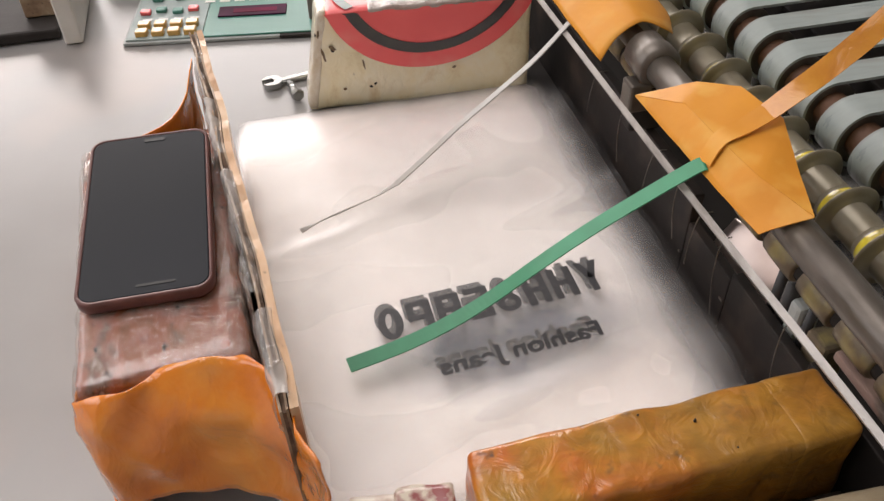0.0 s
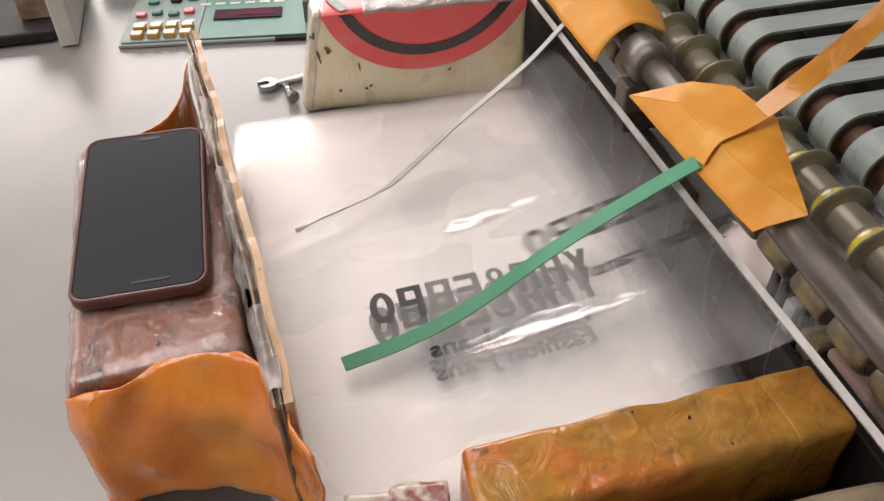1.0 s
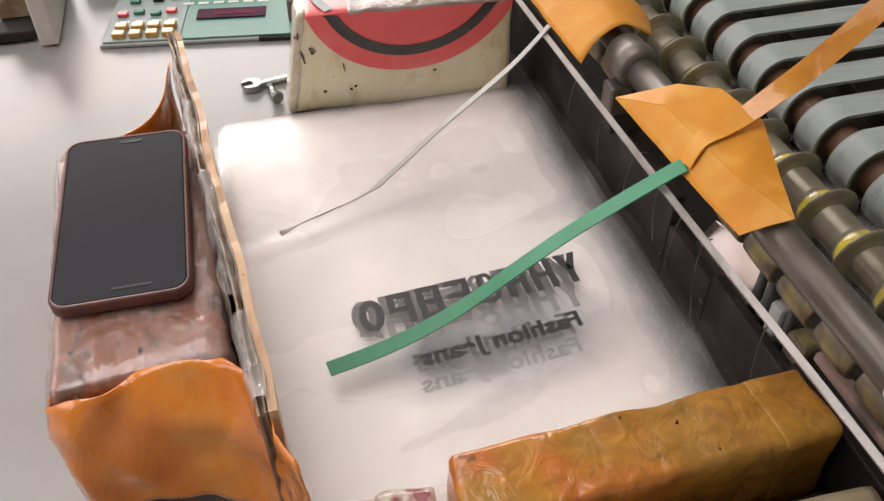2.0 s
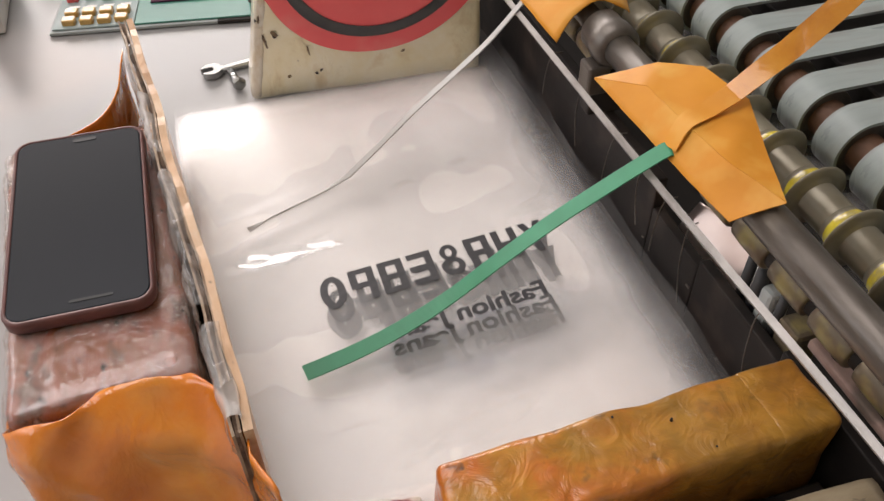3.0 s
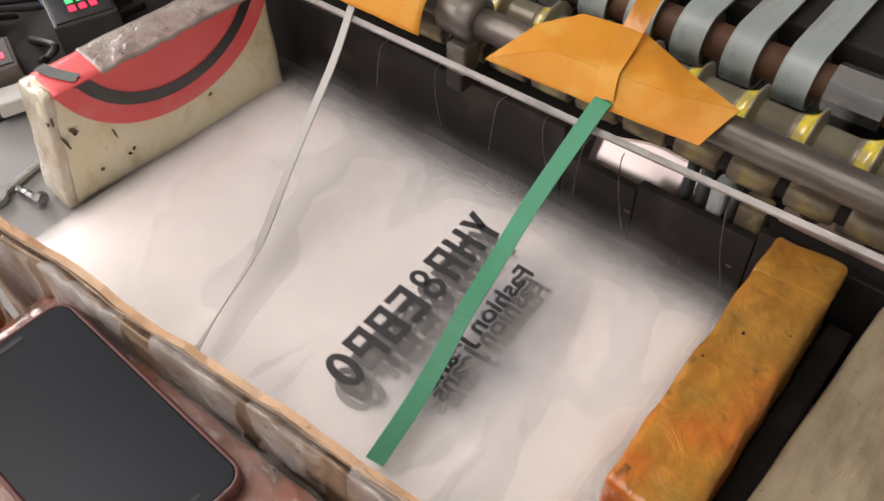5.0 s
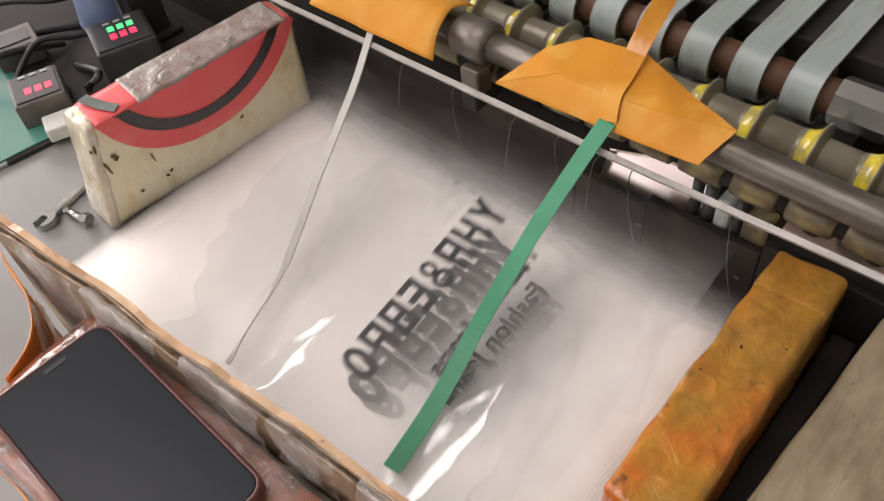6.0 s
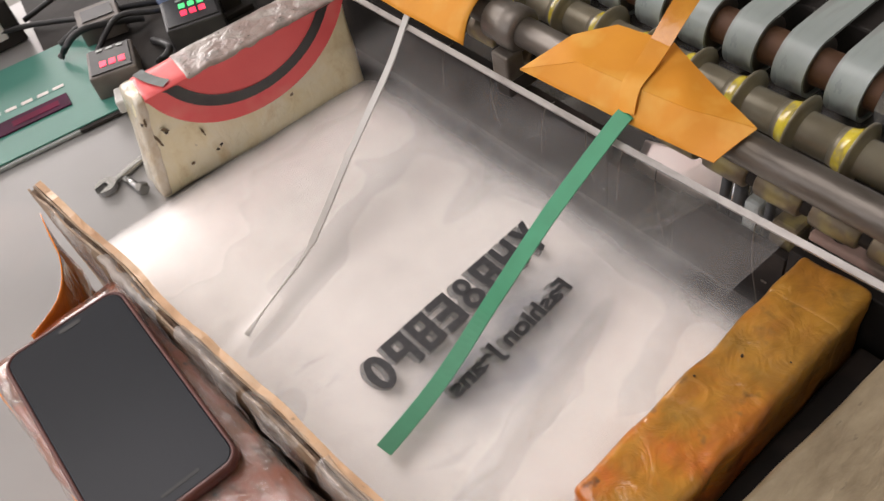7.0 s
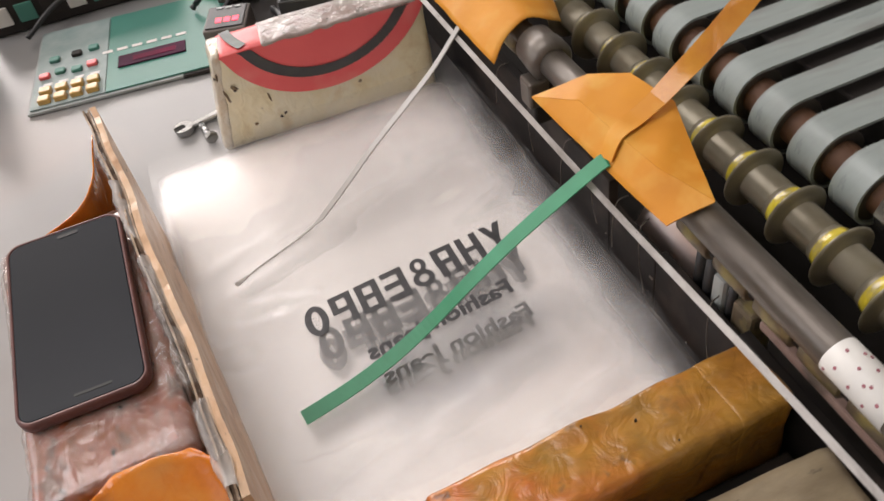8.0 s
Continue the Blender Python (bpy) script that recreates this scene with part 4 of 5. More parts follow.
def scuff_mesh(u, v, length, width, turn, seed):
    """A thin ragged scuff mark on the carton's front."""
    bm, rng = bmesh.new(), random.Random(seed)
    pts = []
    for i in range(12):
        a = 2 * math.pi * i / 12
        r = rng.uniform(0.6, 1.1)
        x, z = r * width / 2 * math.cos(a), r * length / 2 * math.sin(a)
        c, d = math.cos(radians(turn)), math.sin(radians(turn))
        pts.append((u + x * c - z * d, v + x * d + z * c))
    lo = [bm.verts.new((x, -0.0020, z)) for x, z in pts]
    hi = [bm.verts.new((x, -0.0029, z)) for x, z in pts]
    for i in range(12):
        bm.faces.new((lo[i], lo[(i + 1) % 12], hi[(i + 1) % 12], hi[i]))
    bm.faces.new(hi)
    bmesh.ops.recalc_face_normals(bm, faces=bm.faces)
    return bm


for k, (u, v, l, w, a, mat) in enumerate(((0.0475, 0.044, 0.011, 0.0018, 8, SCUFF), (0.0565, 0.0235, 0.0040, 0.0018, -50, DARK), (0.0525, 0.0210, 0.0035, 0.0020, 60, DARK),
                                         (0.0215, 0.0620, 0.0075, 0.0050, 40, SCUFF), (0.0215, 0.0600, 0.0045, 0.0028, 70, DARK), (0.0135, 0.0560, 0.013, 0.0026, 12, SCUFF),
                                         (0.0290, 0.0210, 0.0030, 0.0035, 0, SCUFF), (0.0110, 0.0760, 0.010, 0.0028, -8, SCUFF), (0.128, 0.0330, 0.0025, 0.004, 20, SCUFF))):
    part("scuff", scuff_mesh(u, v, l, w, a, k), mat, carton)

# ---- spanner and bolt lying beside the carton ----


def spanner():
    ob = thing("spanner", -0.030, 0.040, 0.0, "grey steel open-ended spanner lying on the table", "wrench", 12)
    ob.scale = (0.78, 0.78, 0.9)
    bm = block(0.006, 0.12, -0.0045, 0.0045, 0.001, 0.006, 0.0015)
    part("shank", bm, CHROME, ob)
    bm = bmesh.new()
    pts = []
    for i in range(15):
        a = radians(205 - 360 + 310 * i / 14 - 0)
        pts.append((0.0125 * math.cos(a), 0.0115 * math.sin(a)))
    pts += [(-0.008, 0.0045), (0.001, 0.0045), (0.003, 0.0), (0.001, -0.0045), (-0.009, -0.0045)]
    lo = [bm.verts.new((x, y, 0.001)) for x, y in pts]
    hi = [bm.verts.new((x, y, 0.0075)) for x, y in pts]
    for i in range(len(pts)):
        j = (i + 1) % len(pts)
        bm.faces.new((lo[i], lo[j], hi[j], hi[i]))
    bm.faces.new(lo[::-1]), bm.faces.new(hi)
    bmesh.ops.recalc_face_normals(bm, faces=bm.faces)
    part("jaw", bm, CHROME, ob)


spanner()
bolt = thing("steel_bolt", -0.010, 0.012, 0.0, "shiny steel bolt standing against the carton", "bolt", 20)
part("shank", rod((0, 0, 0.005), (0.004, 0.022, 0.005), 0.0032, 12), CHROME, bolt, "", True)
part("head", rod((0, -0.005, 0.006), (0, 0.0, 0.006), 0.006, 6), CHROME, bolt)

# ---- upright cardboard divider ----
divider = thing("cardboard_divider", -0.060, -0.277, 0.0, "double-wall brown cardboard divider standing on its edge", "cardboard", 5.0)


def wall_sheet(dx, thick, z1, seed, n=30):
    """An upright board with an uneven top edge."""
    bm = bmesh.new()
    rows = []
    for i in range(n + 1):
        y = -0.157 + 0.344 * i / n
        top = z1 + 0.013 * (i / n) + 0.0022 * noise.noise(Vector((y * 60, 0, 0))) + 0.0012 * noise.noise(Vector((y * 90, seed, 0)))
        x = dx + 0.002 * noise.noise(Vector((y * 18, 0, 4))) + 0.0005 * noise.noise(Vector((y * 60, seed, 4)))
        lean = 0.004 * noise.noise(Vector((y * 9, 0, 8))) + 0.0008 * noise.noise(Vector((y * 40, seed, 8)))
        rows.append([bm.verts.new(p) for p in ((x, y, 0.0005), (x + thick, y, 0.0005), (x + thick + lean, y, top), (x + lean, y, top))])
    for a, b in zip(rows, rows[1:]):
        for i in range(4):
            bm.faces.new((a[i], a[(i + 1) % 4], b[(i + 1) % 4], b[i]))
    bm.faces.new(rows[0][::-1]), bm.faces.new(rows[-1])
    bmesh.ops.recalc_face_normals(bm, faces=bm.faces)
    return bm


for dx, th, z1, mat, nm in ((-0.0042, 0.0013, 0.1180, CARD, "liner"), (-0.0028, 0.0022, 0.1160, CARD_CORE, "fluting"), (-0.0005, 0.0012, 0.1183, CARD, "liner"), (0.0008, 0.0042, 0.1186, CARD_TAN, "inner_board")):
    part(nm, wall_sheet(dx, th, z1, dx * 900), mat, divider)
for y0, y1, h in ((-0.035, 0.02, 0.035), (0.040, 0.10, 0.045), (-0.150, -0.10, 0.03), (-0.085, -0.045, 0.03), (0.112, 0.165, 0.04)):
    ym = (y0 + y1) / 2
    part("tape_patch", sheet([[(-0.0064, y0, 0.12 - h), (-0.0064, ym, 0.12 - h), (-0.0064, y1, 0.12 - h)], [(-0.0062, y0, 0.121), (-0.0070, ym, 0.124), (-0.0062, y1, 0.125)],
                              [(0.0010, y0, 0.1225), (0.0004, ym, 0.1245), (0.0010, y1, 0.1255)], [(0.0014, y0, 0.119), (0.0012, ym, 0.1205), (0.0014, y1, 0.122)]], 0.0, 0.0030, 95, 6), CRUMPLED, divider, "crumpled clear tape over the edge", True)

# ---- taped carton under the phone, with its orange wrapping ----
stand = thing("taped_carton", -0.112, -0.275, 0.0, "pinkish carton wrapped in clear tape and orange plastic film", "box", 2.7)
part("body", dense_block(-0.0435, 0.045, -0.108, 0.108, 0.001, 0.0995, (14, 26, 10), 0.0028, 34, 0.006, 7.0), PINK_CARD, stand, "", True)
part("clear_wrap", dense_block(-0.0448, 0.0465, -0.1085, 0.10, 0.004, 0.1012, (24, 50, 10), 0.0022, 110, 0.006, 3.0), CLEAR_TAPE, stand, "crinkled clear tape wrapping", True)
part("orange_wrap", sheet([
    [(-0.046, -0.100, 0.090), (-0.040, -0.113, 0.098), (-0.022, -0.117, 0.104), (-0.005, -0.113, 0.106), (0.015, -0.112, 0.109), (0.036, -0.113, 0.111), (0.047, -0.122, 0.112), (0.058, -0.160, 0.112), (0.067, -0.188, 0.112)],
    [(-0.047, -0.102, 0.075), (-0.041, -0.122, 0.080), (-0.022, -0.128, 0.084), (-0.005, -0.128, 0.083), (0.015, -0.130, 0.086), (0.038, -0.134, 0.086), (0.050, -0.146, 0.088), (0.060, -0.172, 0.090), (0.067, -0.192, 0.092)],
    [(-0.047, -0.102, 0.052), (-0.041, -0.126, 0.055), (-0.022, -0.130, 0.056), (-0.005, -0.134, 0.056), (0.015, -0.134, 0.058), (0.038, -0.142, 0.058), (0.052, -0.156, 0.058), (0.062, -0.178, 0.060), (0.067, -0.193, 0.062)],
    [(-0.046, -0.100, 0.026), (-0.040, -0.128, 0.028), (-0.022, -0.132, 0.032), (-0.005, -0.135, 0.034), (0.015, -0.138, 0.034), (0.038, -0.146, 0.032), (0.054, -0.162, 0.028), (0.063, -0.182, 0.026), (0.067, -0.194, 0.024)],
], 0.0008, 0.0050, 52), ORANGE_WRAP, stand, "glossy orange plastic film over the front", True)
part("orange_foot", sheet([
    [(-0.045, -0.104, 0.028), (-0.040, -0.128, 0.029), (-0.030, -0.130, 0.031)],
    [(-0.045, -0.104, 0.001), (-0.040, -0.129, 0.001), (-0.033, -0.131, 0.001)]], 0.0008, 0.001, 30), ORANGE_WRAP, stand, "", True)
part("orange_foot", sheet([
    [(0.046, -0.154, 0.032), (0.060, -0.176, 0.028), (0.067, -0.194, 0.026)],
    [(0.048, -0.160, 0.001), (0.061, -0.178, 0.001), (0.068, -0.195, 0.001)]], 0.0008, 0.001, 30), ORANGE_WRAP, stand, "", True)
part("orange_flap", sheet([
    [(0.036, 0.185, 0.110), (0.034, 0.178, 0.085), (0.033, 0.17, 0.055), (0.033, 0.165, 0.02)],
    [(0.030, 0.150, 0.100), (0.024, 0.146, 0.080), (0.020, 0.142, 0.055), (0.016, 0.140, 0.02)],
    [(0.012, 0.118, 0.100), (0.006, 0.120, 0.080), (0.002, 0.120, 0.055), (0.000, 0.120, 0.02)],
    [(-0.012, 0.108, 0.098), (-0.016, 0.111, 0.080), (-0.018, 0.111, 0.055), (-0.02, 0.111, 0.02)]], 0.0008, 0.003, 36), ORANGE_WRAP, stand, "orange film flap at the far end", True)
part("side_wrap", sheet([
    [(-0.0455, -0.105, 0.082), (-0.0455, -0.03, 0.078), (-0.0455, 0.05, 0.074), (-0.0455, 0.105, 0.080)],
    [(-0.047, -0.105, 0.045), (-0.048, -0.03, 0.045), (-0.048, 0.05, 0.045), (-0.047, 0.105, 0.045)],
    [(-0.047, -0.105, 0.004), (-0.048, -0.03, 0.004), (-0.048, 0.05, 0.004), (-0.047, 0.105, 0.004)]], 0.0008, 0.002, 40), ORANGE_WRAP, stand, "orange film on the side", True)


# ---- phone ----
phone = thing("smartphone", -0.1135, -0.2615, 0.1042, "black smartphone in a red-brown case, screen off, lying on the carton", "phone", -1.0)
phone.matrix_world = pose(-0.1128, -0.2640, 0.1048, 3.0, 0, -1.2)
part("case", rounded_slab(0.0730, 0.1425, 0.010, [(0.002, 0), (0, 0.002), (0, 0.0075), (0.0008, 0.0088), (0.0022, 0.0088), (0.0022, 0.0080)]), CASE, phone, "red-brown rubber case", True)
part("glass", rounded_slab(0.0683, 0.1378, 0.008, [(0, 0.0070), (0, 0.0084), (0.0006, 0.0088)]), GLASS_BLACK, phone, "dark reflective glass front")
part("earpiece", rounded_slab(0.013, 0.0028, 0.0013, [(0, 0.0087), (0, 0.0091)]), BLACK_PLASTIC, phone).location = (0.003, 0.0640, 0)
part("home_bar", rounded_slab(0.021, 0.0018, 0.0008, [(0, 0.0087), (0, 0.0091)]), BLACK_PLASTIC, phone).location = (0.006, -0.0625, 0)

# ---- long orange taped block, tan block and patched carton in front ----
bar = thing("orange_taped_block", 0.1265, -0.467, 0.0, "long block wrapped in worn orange packing tape", "box", 1.5)
part("body", dense_block(-0.0965, 0.0960, -0.0212, 0.0212, 0.001, 0.0800, (72, 18, 26), 0.0019, 42, 0.0045, 5.0), WORN_ORANGE, bar, "", True)
part("tape_end", dense_block(0.060, 0.0964, -0.0215, 0.0215, 0.003, 0.0803, (16, 18, 26), 0.0019, 42, 0.0045, 5.0), WORN_ORANGE, bar, "overlapping end of worn orange tape", True)
for x, y, r in ((0.018, 0.006, 0.0009), (-0.008, 0.016, 0.0010), (0.03, -0.014, 0.0008)):
    part("dark_fleck", rod((x, y, 0.0790), (x, y, 0.0812), r, 7, r * 0.6), DARK, bar)
tan = thing("tan_taped_block", 0.135, -0.532, 0.0, "tan carton block under glossy clear tape", "box", -2)
part("body", dense_block(-0.11, 0.088, -0.026, 0.026, 0.001, 0.070, (26, 10, 10), 0.0014, 30, 0.004, 9.0), TAN_CARD, tan, "", True)
# black block added to stand in for the deep shadow in this gap
spacer = thing("shadow_gap_block", 0.13, -0.4965, 0.0, "low black block added for the shadow between the taped blocks", "spacer", 0)
part("body", block(-0.10, 0.094, -0.0075, 0.0085, 0.0005, 0.030, 0.002), BLACK_PLATE, spacer)
patched = thing("patched_carton", -0.005, -0.476, 0.0, "small dark red carton patched with torn white tape", "box", -8)
part("body", dense_block(-0.028, 0.026, -0.03, 0.034, 0.001, 0.0475, (14, 14, 8), 0.0022, 40, 0.004, 11.0), material("dark_red_carton", (0.30, 0.06, 0.06), 0.35, 0, (0.75, 0.68, 0.58), 70, 0.5, 0.2, 80, coat=0.5), patched, "", True)
part("torn_patch", dense_block(-0.006, 0.0262, -0.0303, 0.0345, 0.006, 0.0487, (12, 14, 8), 0.003, 70, 0.003, 13.0), material("torn_white_tape", (0.72, 0.66, 0.55), 0.4, 0, (0.30, 0.07, 0.07), 110, 0.3, 0.3, 120, coat=0.4), patched, "torn white paper tape", True)

# ---- orange tape patches and straps on the guide pipe ----
tape_a = thing("tape_patch", 0.22, -0.32, 0.12, "orange tape patch holding the green strap on the pipe", "tape")


def over_pipe(ob, nm, rows, mat, label, wave=0.001):
    p = part(nm, sheet(rows, 0.0008, wave, 40), mat, ob, label, True)
    p.matrix_parent_inverse = ob.matrix_world.inverted()
    return p


def facets(points, faces, cuts, wave, thick):
    """A creased sheet: flat facets between corners, finely divided and a little wavy."""
    bm = bmesh.new()
    vs = [bm.verts.new(p) for p in points]
    for f in faces:
        bm.faces.new([vs[i] for i in f])
    bmesh.ops.subdivide_edges(bm, edges=bm.edges[:], cuts=cuts, use_grid_fill=True)
    bmesh.ops.recalc_face_normals(bm, faces=bm.faces)
    if sum(f.normal.z for f in bm.faces) < 0:
        bmesh.ops.reverse_faces(bm, faces=bm.faces)
    for v in bm.verts:
        v.co.z += wave * noise.noise(v.co * 45) + wave * 0.5 * noise.noise(v.co * 110)
    bm.normal_update()
    geo = bmesh.ops.extrude_face_region(bm, geom=bm.faces[:])
    for v in [g for g in geo["geom"] if isinstance(g, bmesh.types.BMVert)]:
        v.co.z += thick
    bmesh.ops.recalc_face_normals(bm, faces=bm.faces)
    return bm


FRONT = [(0.196, -0.249, 0.128), (0.198, -0.285, 0.1275), (0.2005, -0.325, 0.1275), (0.2025, -0.362, 0.128), (0.2045, -0.391, 0.129),
         (0.227, -0.400, 0.1430), (0.216, -0.365, 0.1436), (0.2125, -0.325, 0.1430), (0.211, -0.285, 0.1415)]
BACK = [(0.196, -0.249, 0.1284), (0.211, -0.285, 0.1419), (0.2125, -0.325, 0.1434), (0.216, -0.365, 0.1440), (0.227, -0.400, 0.1434),
        (0.239, -0.366, 0.143), (0.252, -0.324, 0.149), (0.2465, -0.285, 0.1480), (0.228, -0.265, 0.1430)]
front = facets(FRONT, [(0, 1, 8), (1, 2, 7, 8), (2, 3, 6, 7), (3, 4, 5, 6)], 4, 0.0007, 0.0006)
back = facets(BACK, [(0, 1, 8), (1, 2, 7, 8), (2, 6, 7), (2, 3, 6), (3, 5, 6), (3, 4, 5)], 4, 0.0007, 0.0006)
for nm, bm, lab in (("front_fold", front, "creased orange tape hanging in front"), ("back_fold", back, "orange tape standing up behind the pipe")):
    p = part(nm, bm, ORANGE_TAPE, tape_a, lab, True)
    p.data.set_sharp_from_angle(angle=radians(50))
    p.matrix_parent_inverse = tape_a.matrix_world.inverted()
tape_b = thing("tape_patch", 0.22, -0.16, 0.12, "orange tape patch holding the grey strap on the pipe", "tape")
over_pipe(tape_b, "tape_sheet", [
    [(0.190, -0.075, 0.126), (0.191, -0.115, 0.126), (0.192, -0.155, 0.125), (0.194, -0.196, 0.124)],
    [(0.208, -0.075, 0.138), (0.208, -0.115, 0.139), (0.208, -0.155, 0.138), (0.207, -0.190, 0.138)],
    [(0.224, -0.080, 0.142), (0.224, -0.115, 0.146), (0.224, -0.155, 0.146), (0.224, -0.188, 0.1455)],
    [(0.244, -0.090, 0.138), (0.246, -0.120, 0.142), (0.246, -0.155, 0.142), (0.242, -0.190, 0.138)],
    [(0.256, -0.105, 0.128), (0.260, -0.125, 0.132), (0.260, -0.155, 0.132), (0.254, -0.180, 0.128)]], ORANGE_TAPE, "creased orange packing tape")
strap = thing("green_strap", 0.20, -0.33, 0.13, "green plastic strap hanging from the pipe onto the bags", "strap")
p = part("strip", ribbon([(0.2038, -0.331, 0.1318), (0.198, -0.330, 0.1295), (0.17, -0.328, 0.112), (0.14, -0.326, 0.092), (0.11, -0.3255, 0.071), (0.08, -0.324, 0.047), (0.05, -0.329, 0.036), (0.02, -0.334, 0.030), (-0.014, -0.339, 0.027)], 0.0115, 0.0008, Vector((0.1, 1, 0))), GREEN, strap, "")
p.matrix_parent_inverse = strap.matrix_world.inverted()
for nm, pts, acr, mat, lab in (
        ("tape_root", [(0.2030, -0.3300, 0.1322), (0.2126, -0.3262, 0.1444), (0.228, -0.324, 0.1490), (0.242, -0.322, 0.1545)], [Vector((0.1, 1, 0)), Vector((0.1, 1, 0)), Vector((0.1, 1, 0.1)), Vector((0, 1, 0.2))], ORANGE_TAPE, "orange tape over the strap where it meets the patch"),
        ("tape_tail", [(0.242, -0.322, 0.1545), (0.256, -0.321, 0.1640), (0.270, -0.322, 0.176), (0.287, -0.327, 0.199), (0.301, -0.331, 0.221)], [Vector((0, 1, 0.2)), Vector((-0.2, 1, 0.3)), Vector((-0.5, 1, 0.4)), Vector((-0.6, 1, 0.3)), Vector((-0.5, 1, 0.1))], TAIL_TAPE, "orange tape stuck over the strap's tail")):
    p = part(nm, ribbon(pts, 0.013, 0.0008, acr), mat, strap, lab, True)
    p.data.set_sharp_from_angle(angle=radians(50))
    p.matrix_parent_inverse = strap.matrix_world.inverted()
p = part("tail_end", ribbon([(0.301, -0.331, 0.2212), (0.308, -0.333, 0.232), (0.318, -0.336, 0.247)], 0.0115, 0.0008, Vector((-0.5, 1, 0.1))), GREEN, strap, "")
p.matrix_parent_inverse = strap.matrix_world.inverted()
strap2 = thing("grey_strap", 0.19, -0.13, 0.12, "grey plastic strap hanging from the pipe onto the bags", "strap")
p = part("strip", ribbon([(0.212, -0.131, 0.1395), (0.192, -0.136, 0.1225), (0.165, -0.1435, 0.1010), (0.135, -0.1515, 0.0830), (0.104, -0.160, 0.0655), (0.075, -0.168, 0.0465), (0.048, -0.1755, 0.0300)], 0.0072, 0.0008, Vector((0.3, 1, 0))), GREY_STRAP, strap2)
p.matrix_parent_inverse = strap2.matrix_world.inverted()
p = part("twisted_end", ribbon([(0.0480, -0.1755, 0.0300), (0.030, -0.1810, 0.0256), (0.008, -0.1890, 0.0246), (-0.012, -0.1965, 0.0243), (-0.028, -0.2033, 0.0236)], 0.0042, 0.0007,
         [Vector((0.3, 1, 0)), Vector((0.3, 1, -0.5)), Vector((0.3, 1, -1.0)), Vector((0.3, 1, -0.8)), Vector((0.3, 1, 0.3))]), GREY_STRAP, strap2, "twisted thin end of the strap")
p.matrix_parent_inverse = strap2.matrix_world.inverted()

# ---- control panel and instruments beyond the table ----
panel = thing("control_panel", -0.172, 0.156, 0.0005, "green control panel with amber buttons and a dark red display", "control panel", -9)
part("housing", block(0, 0.215, 0, 0.16, 0, 0.0035, 0.001), PANEL_GREY, panel)
part("face_plate", block(0.080, 0.212, 0.003, 0.157, 0.0037, 0.0055, 0.0006), PANEL_GREEN, panel, "green painted face plate")
part("key_plate", block(0.003, 0.0795, 0.003, 0.157, 0.0037, 0.0055, 0.0006), PANEL_PALE, panel, "pale grey-green key plate")
for x, y, mat in ((0.014, 0.060, RED), (0.030, 0.064, PANEL_GREEN), (0.048, 0.060, PANEL_GREEN), (0.064, 0.064, RED), (0.022, 0.090, PANEL_GREEN), (0.046, 0.092, DARK), (0.064, 0.096, PANEL_GREEN)):
    part("key", rounded_slab(0.011, 0.009, 0.002, [(0, 0.0057), (0, 0.0085), (0.001, 0.0092)]), mat, panel).location = (x, y, 0)
part("display", block(0.092, 0.164, 0.042, 0.064, 0.0057, 0.0072, 0.0005), DISPLAY, panel, "dark red display window")
part("digits_bar", block(0.108, 0.154, 0.048, 0.057, 0.0073, 0.0076), material("dim_red_digits", (0.16, 0.008, 0.045), 0.6, spec=0.1), panel)
for i in range(4):
    for j in range(2):
        part("button", rounded_slab(0.0125, 0.0105, 0.002, [(0, 0.0057), (0, 0.010), (0.001, 0.011)]), BUTTON, panel).location = (0.018 + 0.0165 * i, 0.013 + 0.0165 * j, 0)
for i in range(4):
    part("caption", block(0.013 + 0.0165 * i, 0.023 + 0.0165 * i, 0.042, 0.047, 0.0057, 0.0060), WHITE, panel)
for i in range(6):
    part("caption", block(0.074 + 0.016 * i, 0.085 + 0.016 * i, 0.078, 0.083, 0.0057, 0.0060), WHITE, panel)


def controller(x, y, z, rz, w, d, h, led, tint):
    ob = thing("temperature_controller", x, y, z, "dark temperature controller with glowing digits", "controller", rz, "temperature controllers")
    part("body", block(-w / 2, w / 2, -d / 2, d / 2, 0, h, 0.002), tint, ob)
    part("bezel", block(-w / 2 + 0.003, w / 2 - 0.003, -d / 2 + 0.003, d / 2 - 0.003, h + 0.0002, h + 0.0015, 0.0005), BLACK_PLASTIC, ob)
    for i in range(3):
        part("digit", block(-0.010 + 0.009 * i, -0.004 + 0.009 * i, -0.012, -0.003, h + 0.0016, h + 0.0020), led, ob, "glowing red digit")
        if h > 0.03:
            part("digit", block(-0.010 + 0.009 * i, -0.004 + 0.009 * i, 0.002, 0.010, h + 0.0016, h + 0.0020), GREEN_LED, ob, "glowing green digit")
        part("key", block(-0.012 + 0.010 * i, -0.006 + 0.010 * i, 0.015, 0.018, h + 0.0016, h + 0.0022), PANEL_GREY, ob)
    return ob


controller(0.134, 0.150, 0.001, -20, 0.055, 0.055, 0.04, RED_LED, BLACK_PLASTIC)
controller(0.048, 0.168, 0.001, -20, 0.045, 0.048, 0.025, RED_LED, GRIMY)
# dark plate added only to make the table darker round the instruments
tray = thing("toning_plate", 0.14, 0.26, 0.0005, "dark plate added to tone down the table under the instruments", "plate", -10)
part("plate", block(-0.13, 0.08, -0.155, 0.15, 0, 0.004, 0.001), DARK, tray)
for ob in bpy.data.objects:
    if ob.name.startswith("temperature_controller"):
        ob.location.z = 0.0052
socket = thing("white_socket", 0.046, 0.122, 0.0052, "pale socket block beside the panel", "socket", -20)
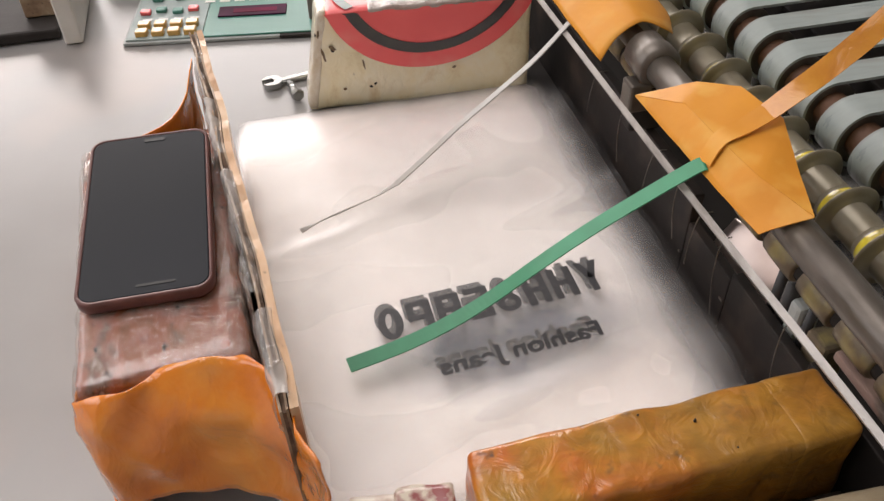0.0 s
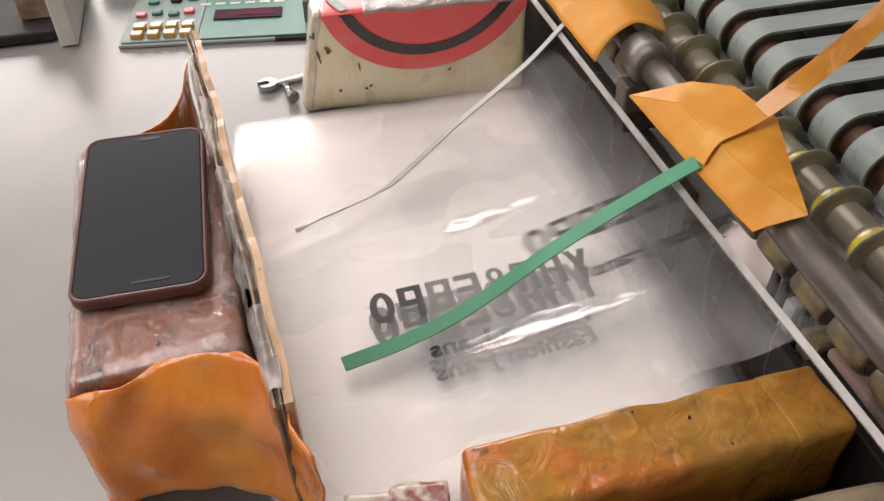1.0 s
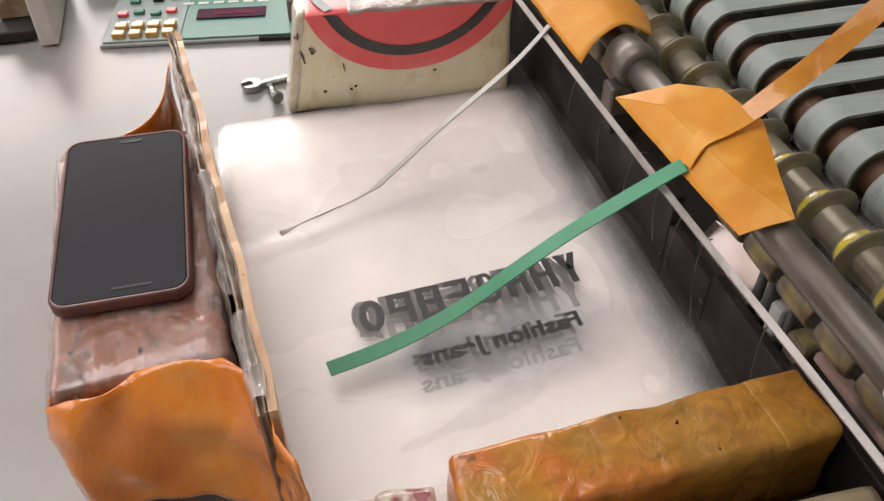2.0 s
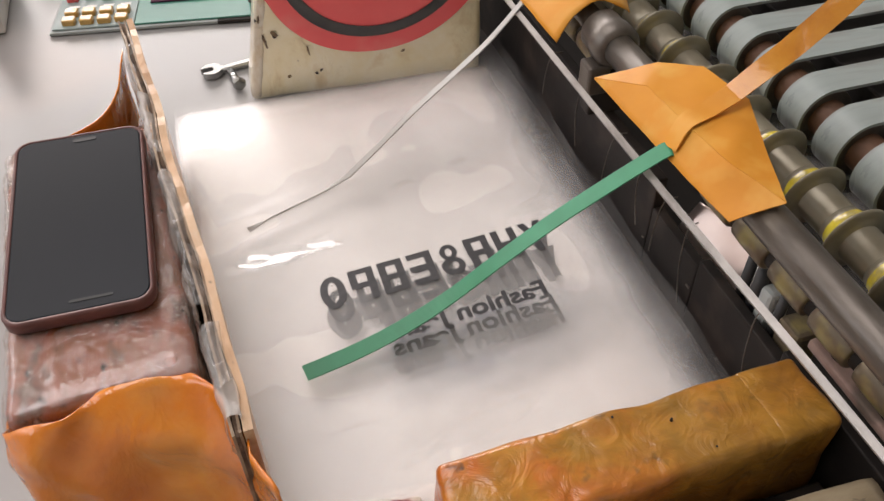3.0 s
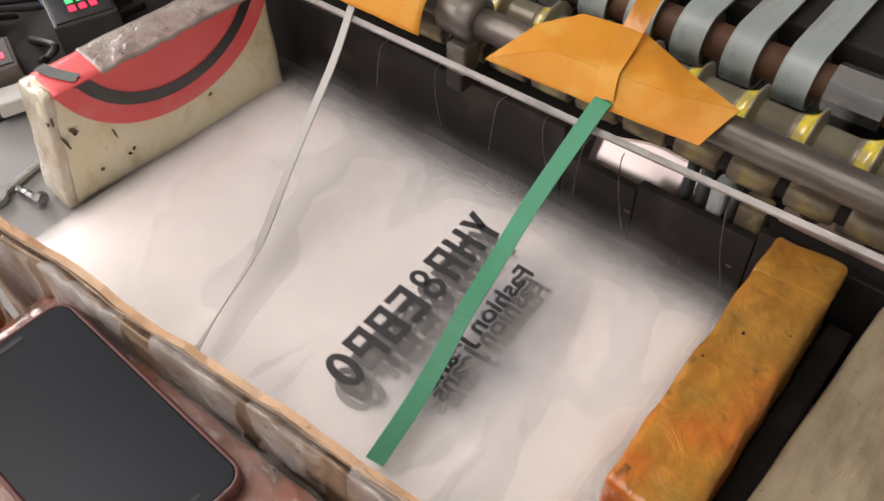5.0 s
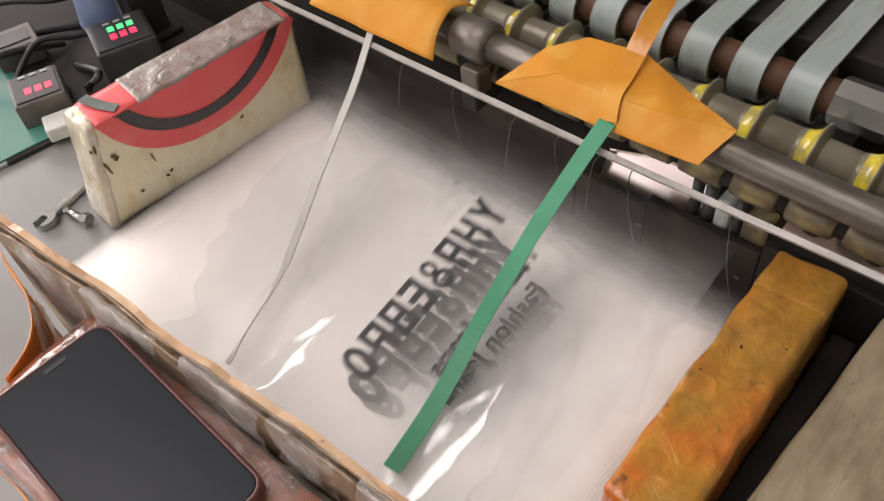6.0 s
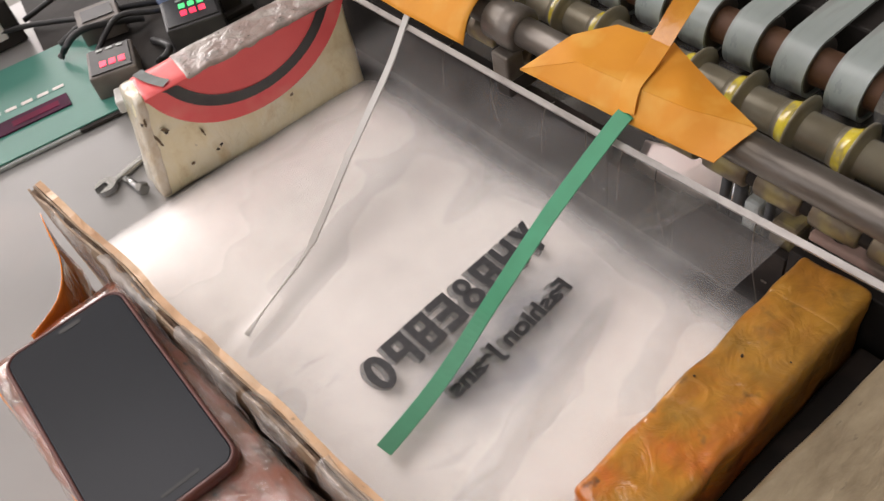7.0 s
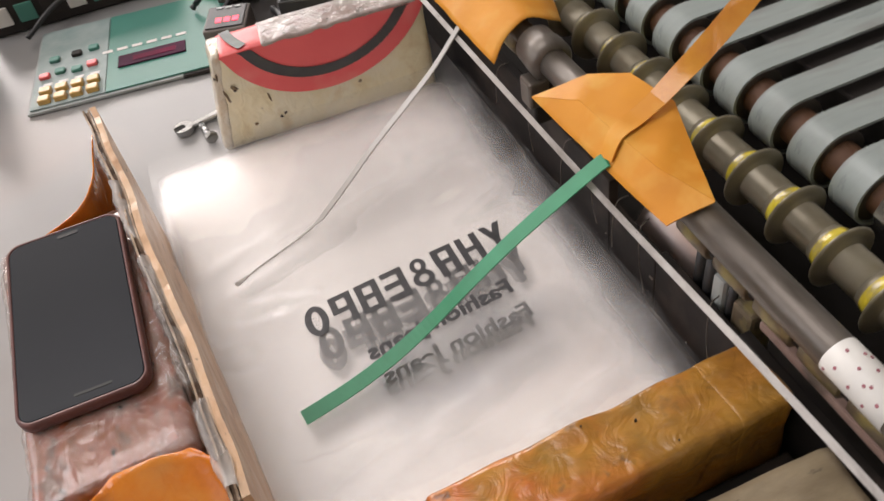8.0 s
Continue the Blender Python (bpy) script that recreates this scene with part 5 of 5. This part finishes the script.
part("body", block(-0.02, 0.02, -0.012, 0.012, 0, 0.014, 0.002), WHITE, socket)
for k, (a, b, c) in enumerate((((0.02, 0.25, 0.01), (0.05, 0.24, 0.03), (0.11, 0.235, 0.012)), ((0.03, 0.28, 0.006), (0.08, 0.27, 0.02), (0.15, 0.25, 0.006)), ((0.085, 0.16, 0.006), (0.10, 0.15, 0.02), (0.10, 0.20, 0.006)))):
    tagged(mesh_object("black_cable", tube([a, b, c], 0.0035, 8), BLACK_PLASTIC, True), "loose black cable between the instruments", "cable", "loose cables")
post = thing("machine_post", 0.178, 0.186, 0.0052, "dark square steel post beside the instruments", "post", -8)
part("upright", block(-0.016, 0.016, -0.016, 0.016, 0, 0.30, 0.002), DARK, post)
part("base", block(-0.024, 0.024, -0.024, 0.024, 0, 0.006, 0.001), DARK, post)
bluebag = thing("blue_plastic_bag", 0.148, 0.212, 0.0052, "crumpled pale blue plastic bag hanging by the post", "plastic bag")
part("film", sheet([[(-0.035, 0.0, 0.14), (-0.01, -0.012, 0.15), (0.015, -0.004, 0.14)], [(-0.030, -0.012, 0.08), (-0.008, -0.022, 0.08), (0.014, -0.01, 0.08)], [(-0.016, -0.004, 0.002), (0.0, -0.014, 0.002), (0.012, -0.004, 0.002)]], 0.0005, 0.008, 40), BLUE_BAG, bluebag, "", True)
junk = thing("dark_tool_tray", -0.29, 0.22, 0.001, "dark tray with oddments beside the control panel", "tray")
part("tray", block(-0.06, 0.055, -0.03, 0.08, 0, 0.012, 0.003), DARK, junk)
part("pale_board", block(0.060, 0.078, -0.045, 0.10, 0, 0.06, 0.002), WHITE, junk)
part("carton_piece", block(0.02, 0.055, 0.0, 0.05, 0.0125, 0.05, 0.002), CARD, junk)


wiring = thing("wiring_box", -0.085, 0.372, 0.0005, "dark grey wiring box behind the control panel", "box", -4)
part("body", block(-0.12, 0.10, -0.035, 0.04, 0, 0.05, 0.003), DARK, wiring)
part("lid", block(-0.117, 0.097, -0.032, 0.037, 0.0503, 0.054, 0.001), PANEL_GREY, wiring)
for i in range(7):
    part("terminal", block(-0.105 + 0.028 * i, -0.085 + 0.028 * i, -0.0375, -0.0352, 0.012, 0.034, 0.001), (WHITE, PANEL_GREEN, DARK)[i % 3], wiring)
ammeter = thing("small_meter", 0.075, 0.262, 0.0052, "small grey meter box among the cables", "meter", -16)
part("body", block(-0.022, 0.022, -0.02, 0.02, 0, 0.022, 0.002), GRIMY, ammeter)
part("window", block(-0.016, 0.016, -0.012, 0.010, 0.0222, 0.0232), BLACK_PLASTIC, ammeter)
for k, (a, b, c, d) in enumerate((((-0.16, 0.30, 0.012), (-0.10, 0.335, 0.03), (0.0, 0.33, 0.02), (0.07, 0.29, 0.012)), ((0.02, 0.35, 0.012), (0.09, 0.33, 0.03), (0.14, 0.30, 0.02), (0.19, 0.30, 0.01)),
                               ((0.05, 0.225, 0.01), (0.085, 0.232, 0.028), (0.12, 0.222, 0.02), (0.165, 0.215, 0.01)))):
    tagged(mesh_object("black_cable", tube([a, b, c, d], 0.003, 8), BLACK_PLASTIC, True), "loose black cable between the instruments", "cable", "loose cables")


# ---- what moves ----
def motions():
    for i, bag in enumerate(moving_bags):
        walk(bag, bag_rows(i))
        for k, glint_piece in enumerate(o for o in bag.children if o.name.startswith("glossy_fold")):
            walk(glint_piece, glint_rows(i, k))
    for i, bag in enumerate(resting_bags):
        walk(bag, rest_rows(i))


motions()
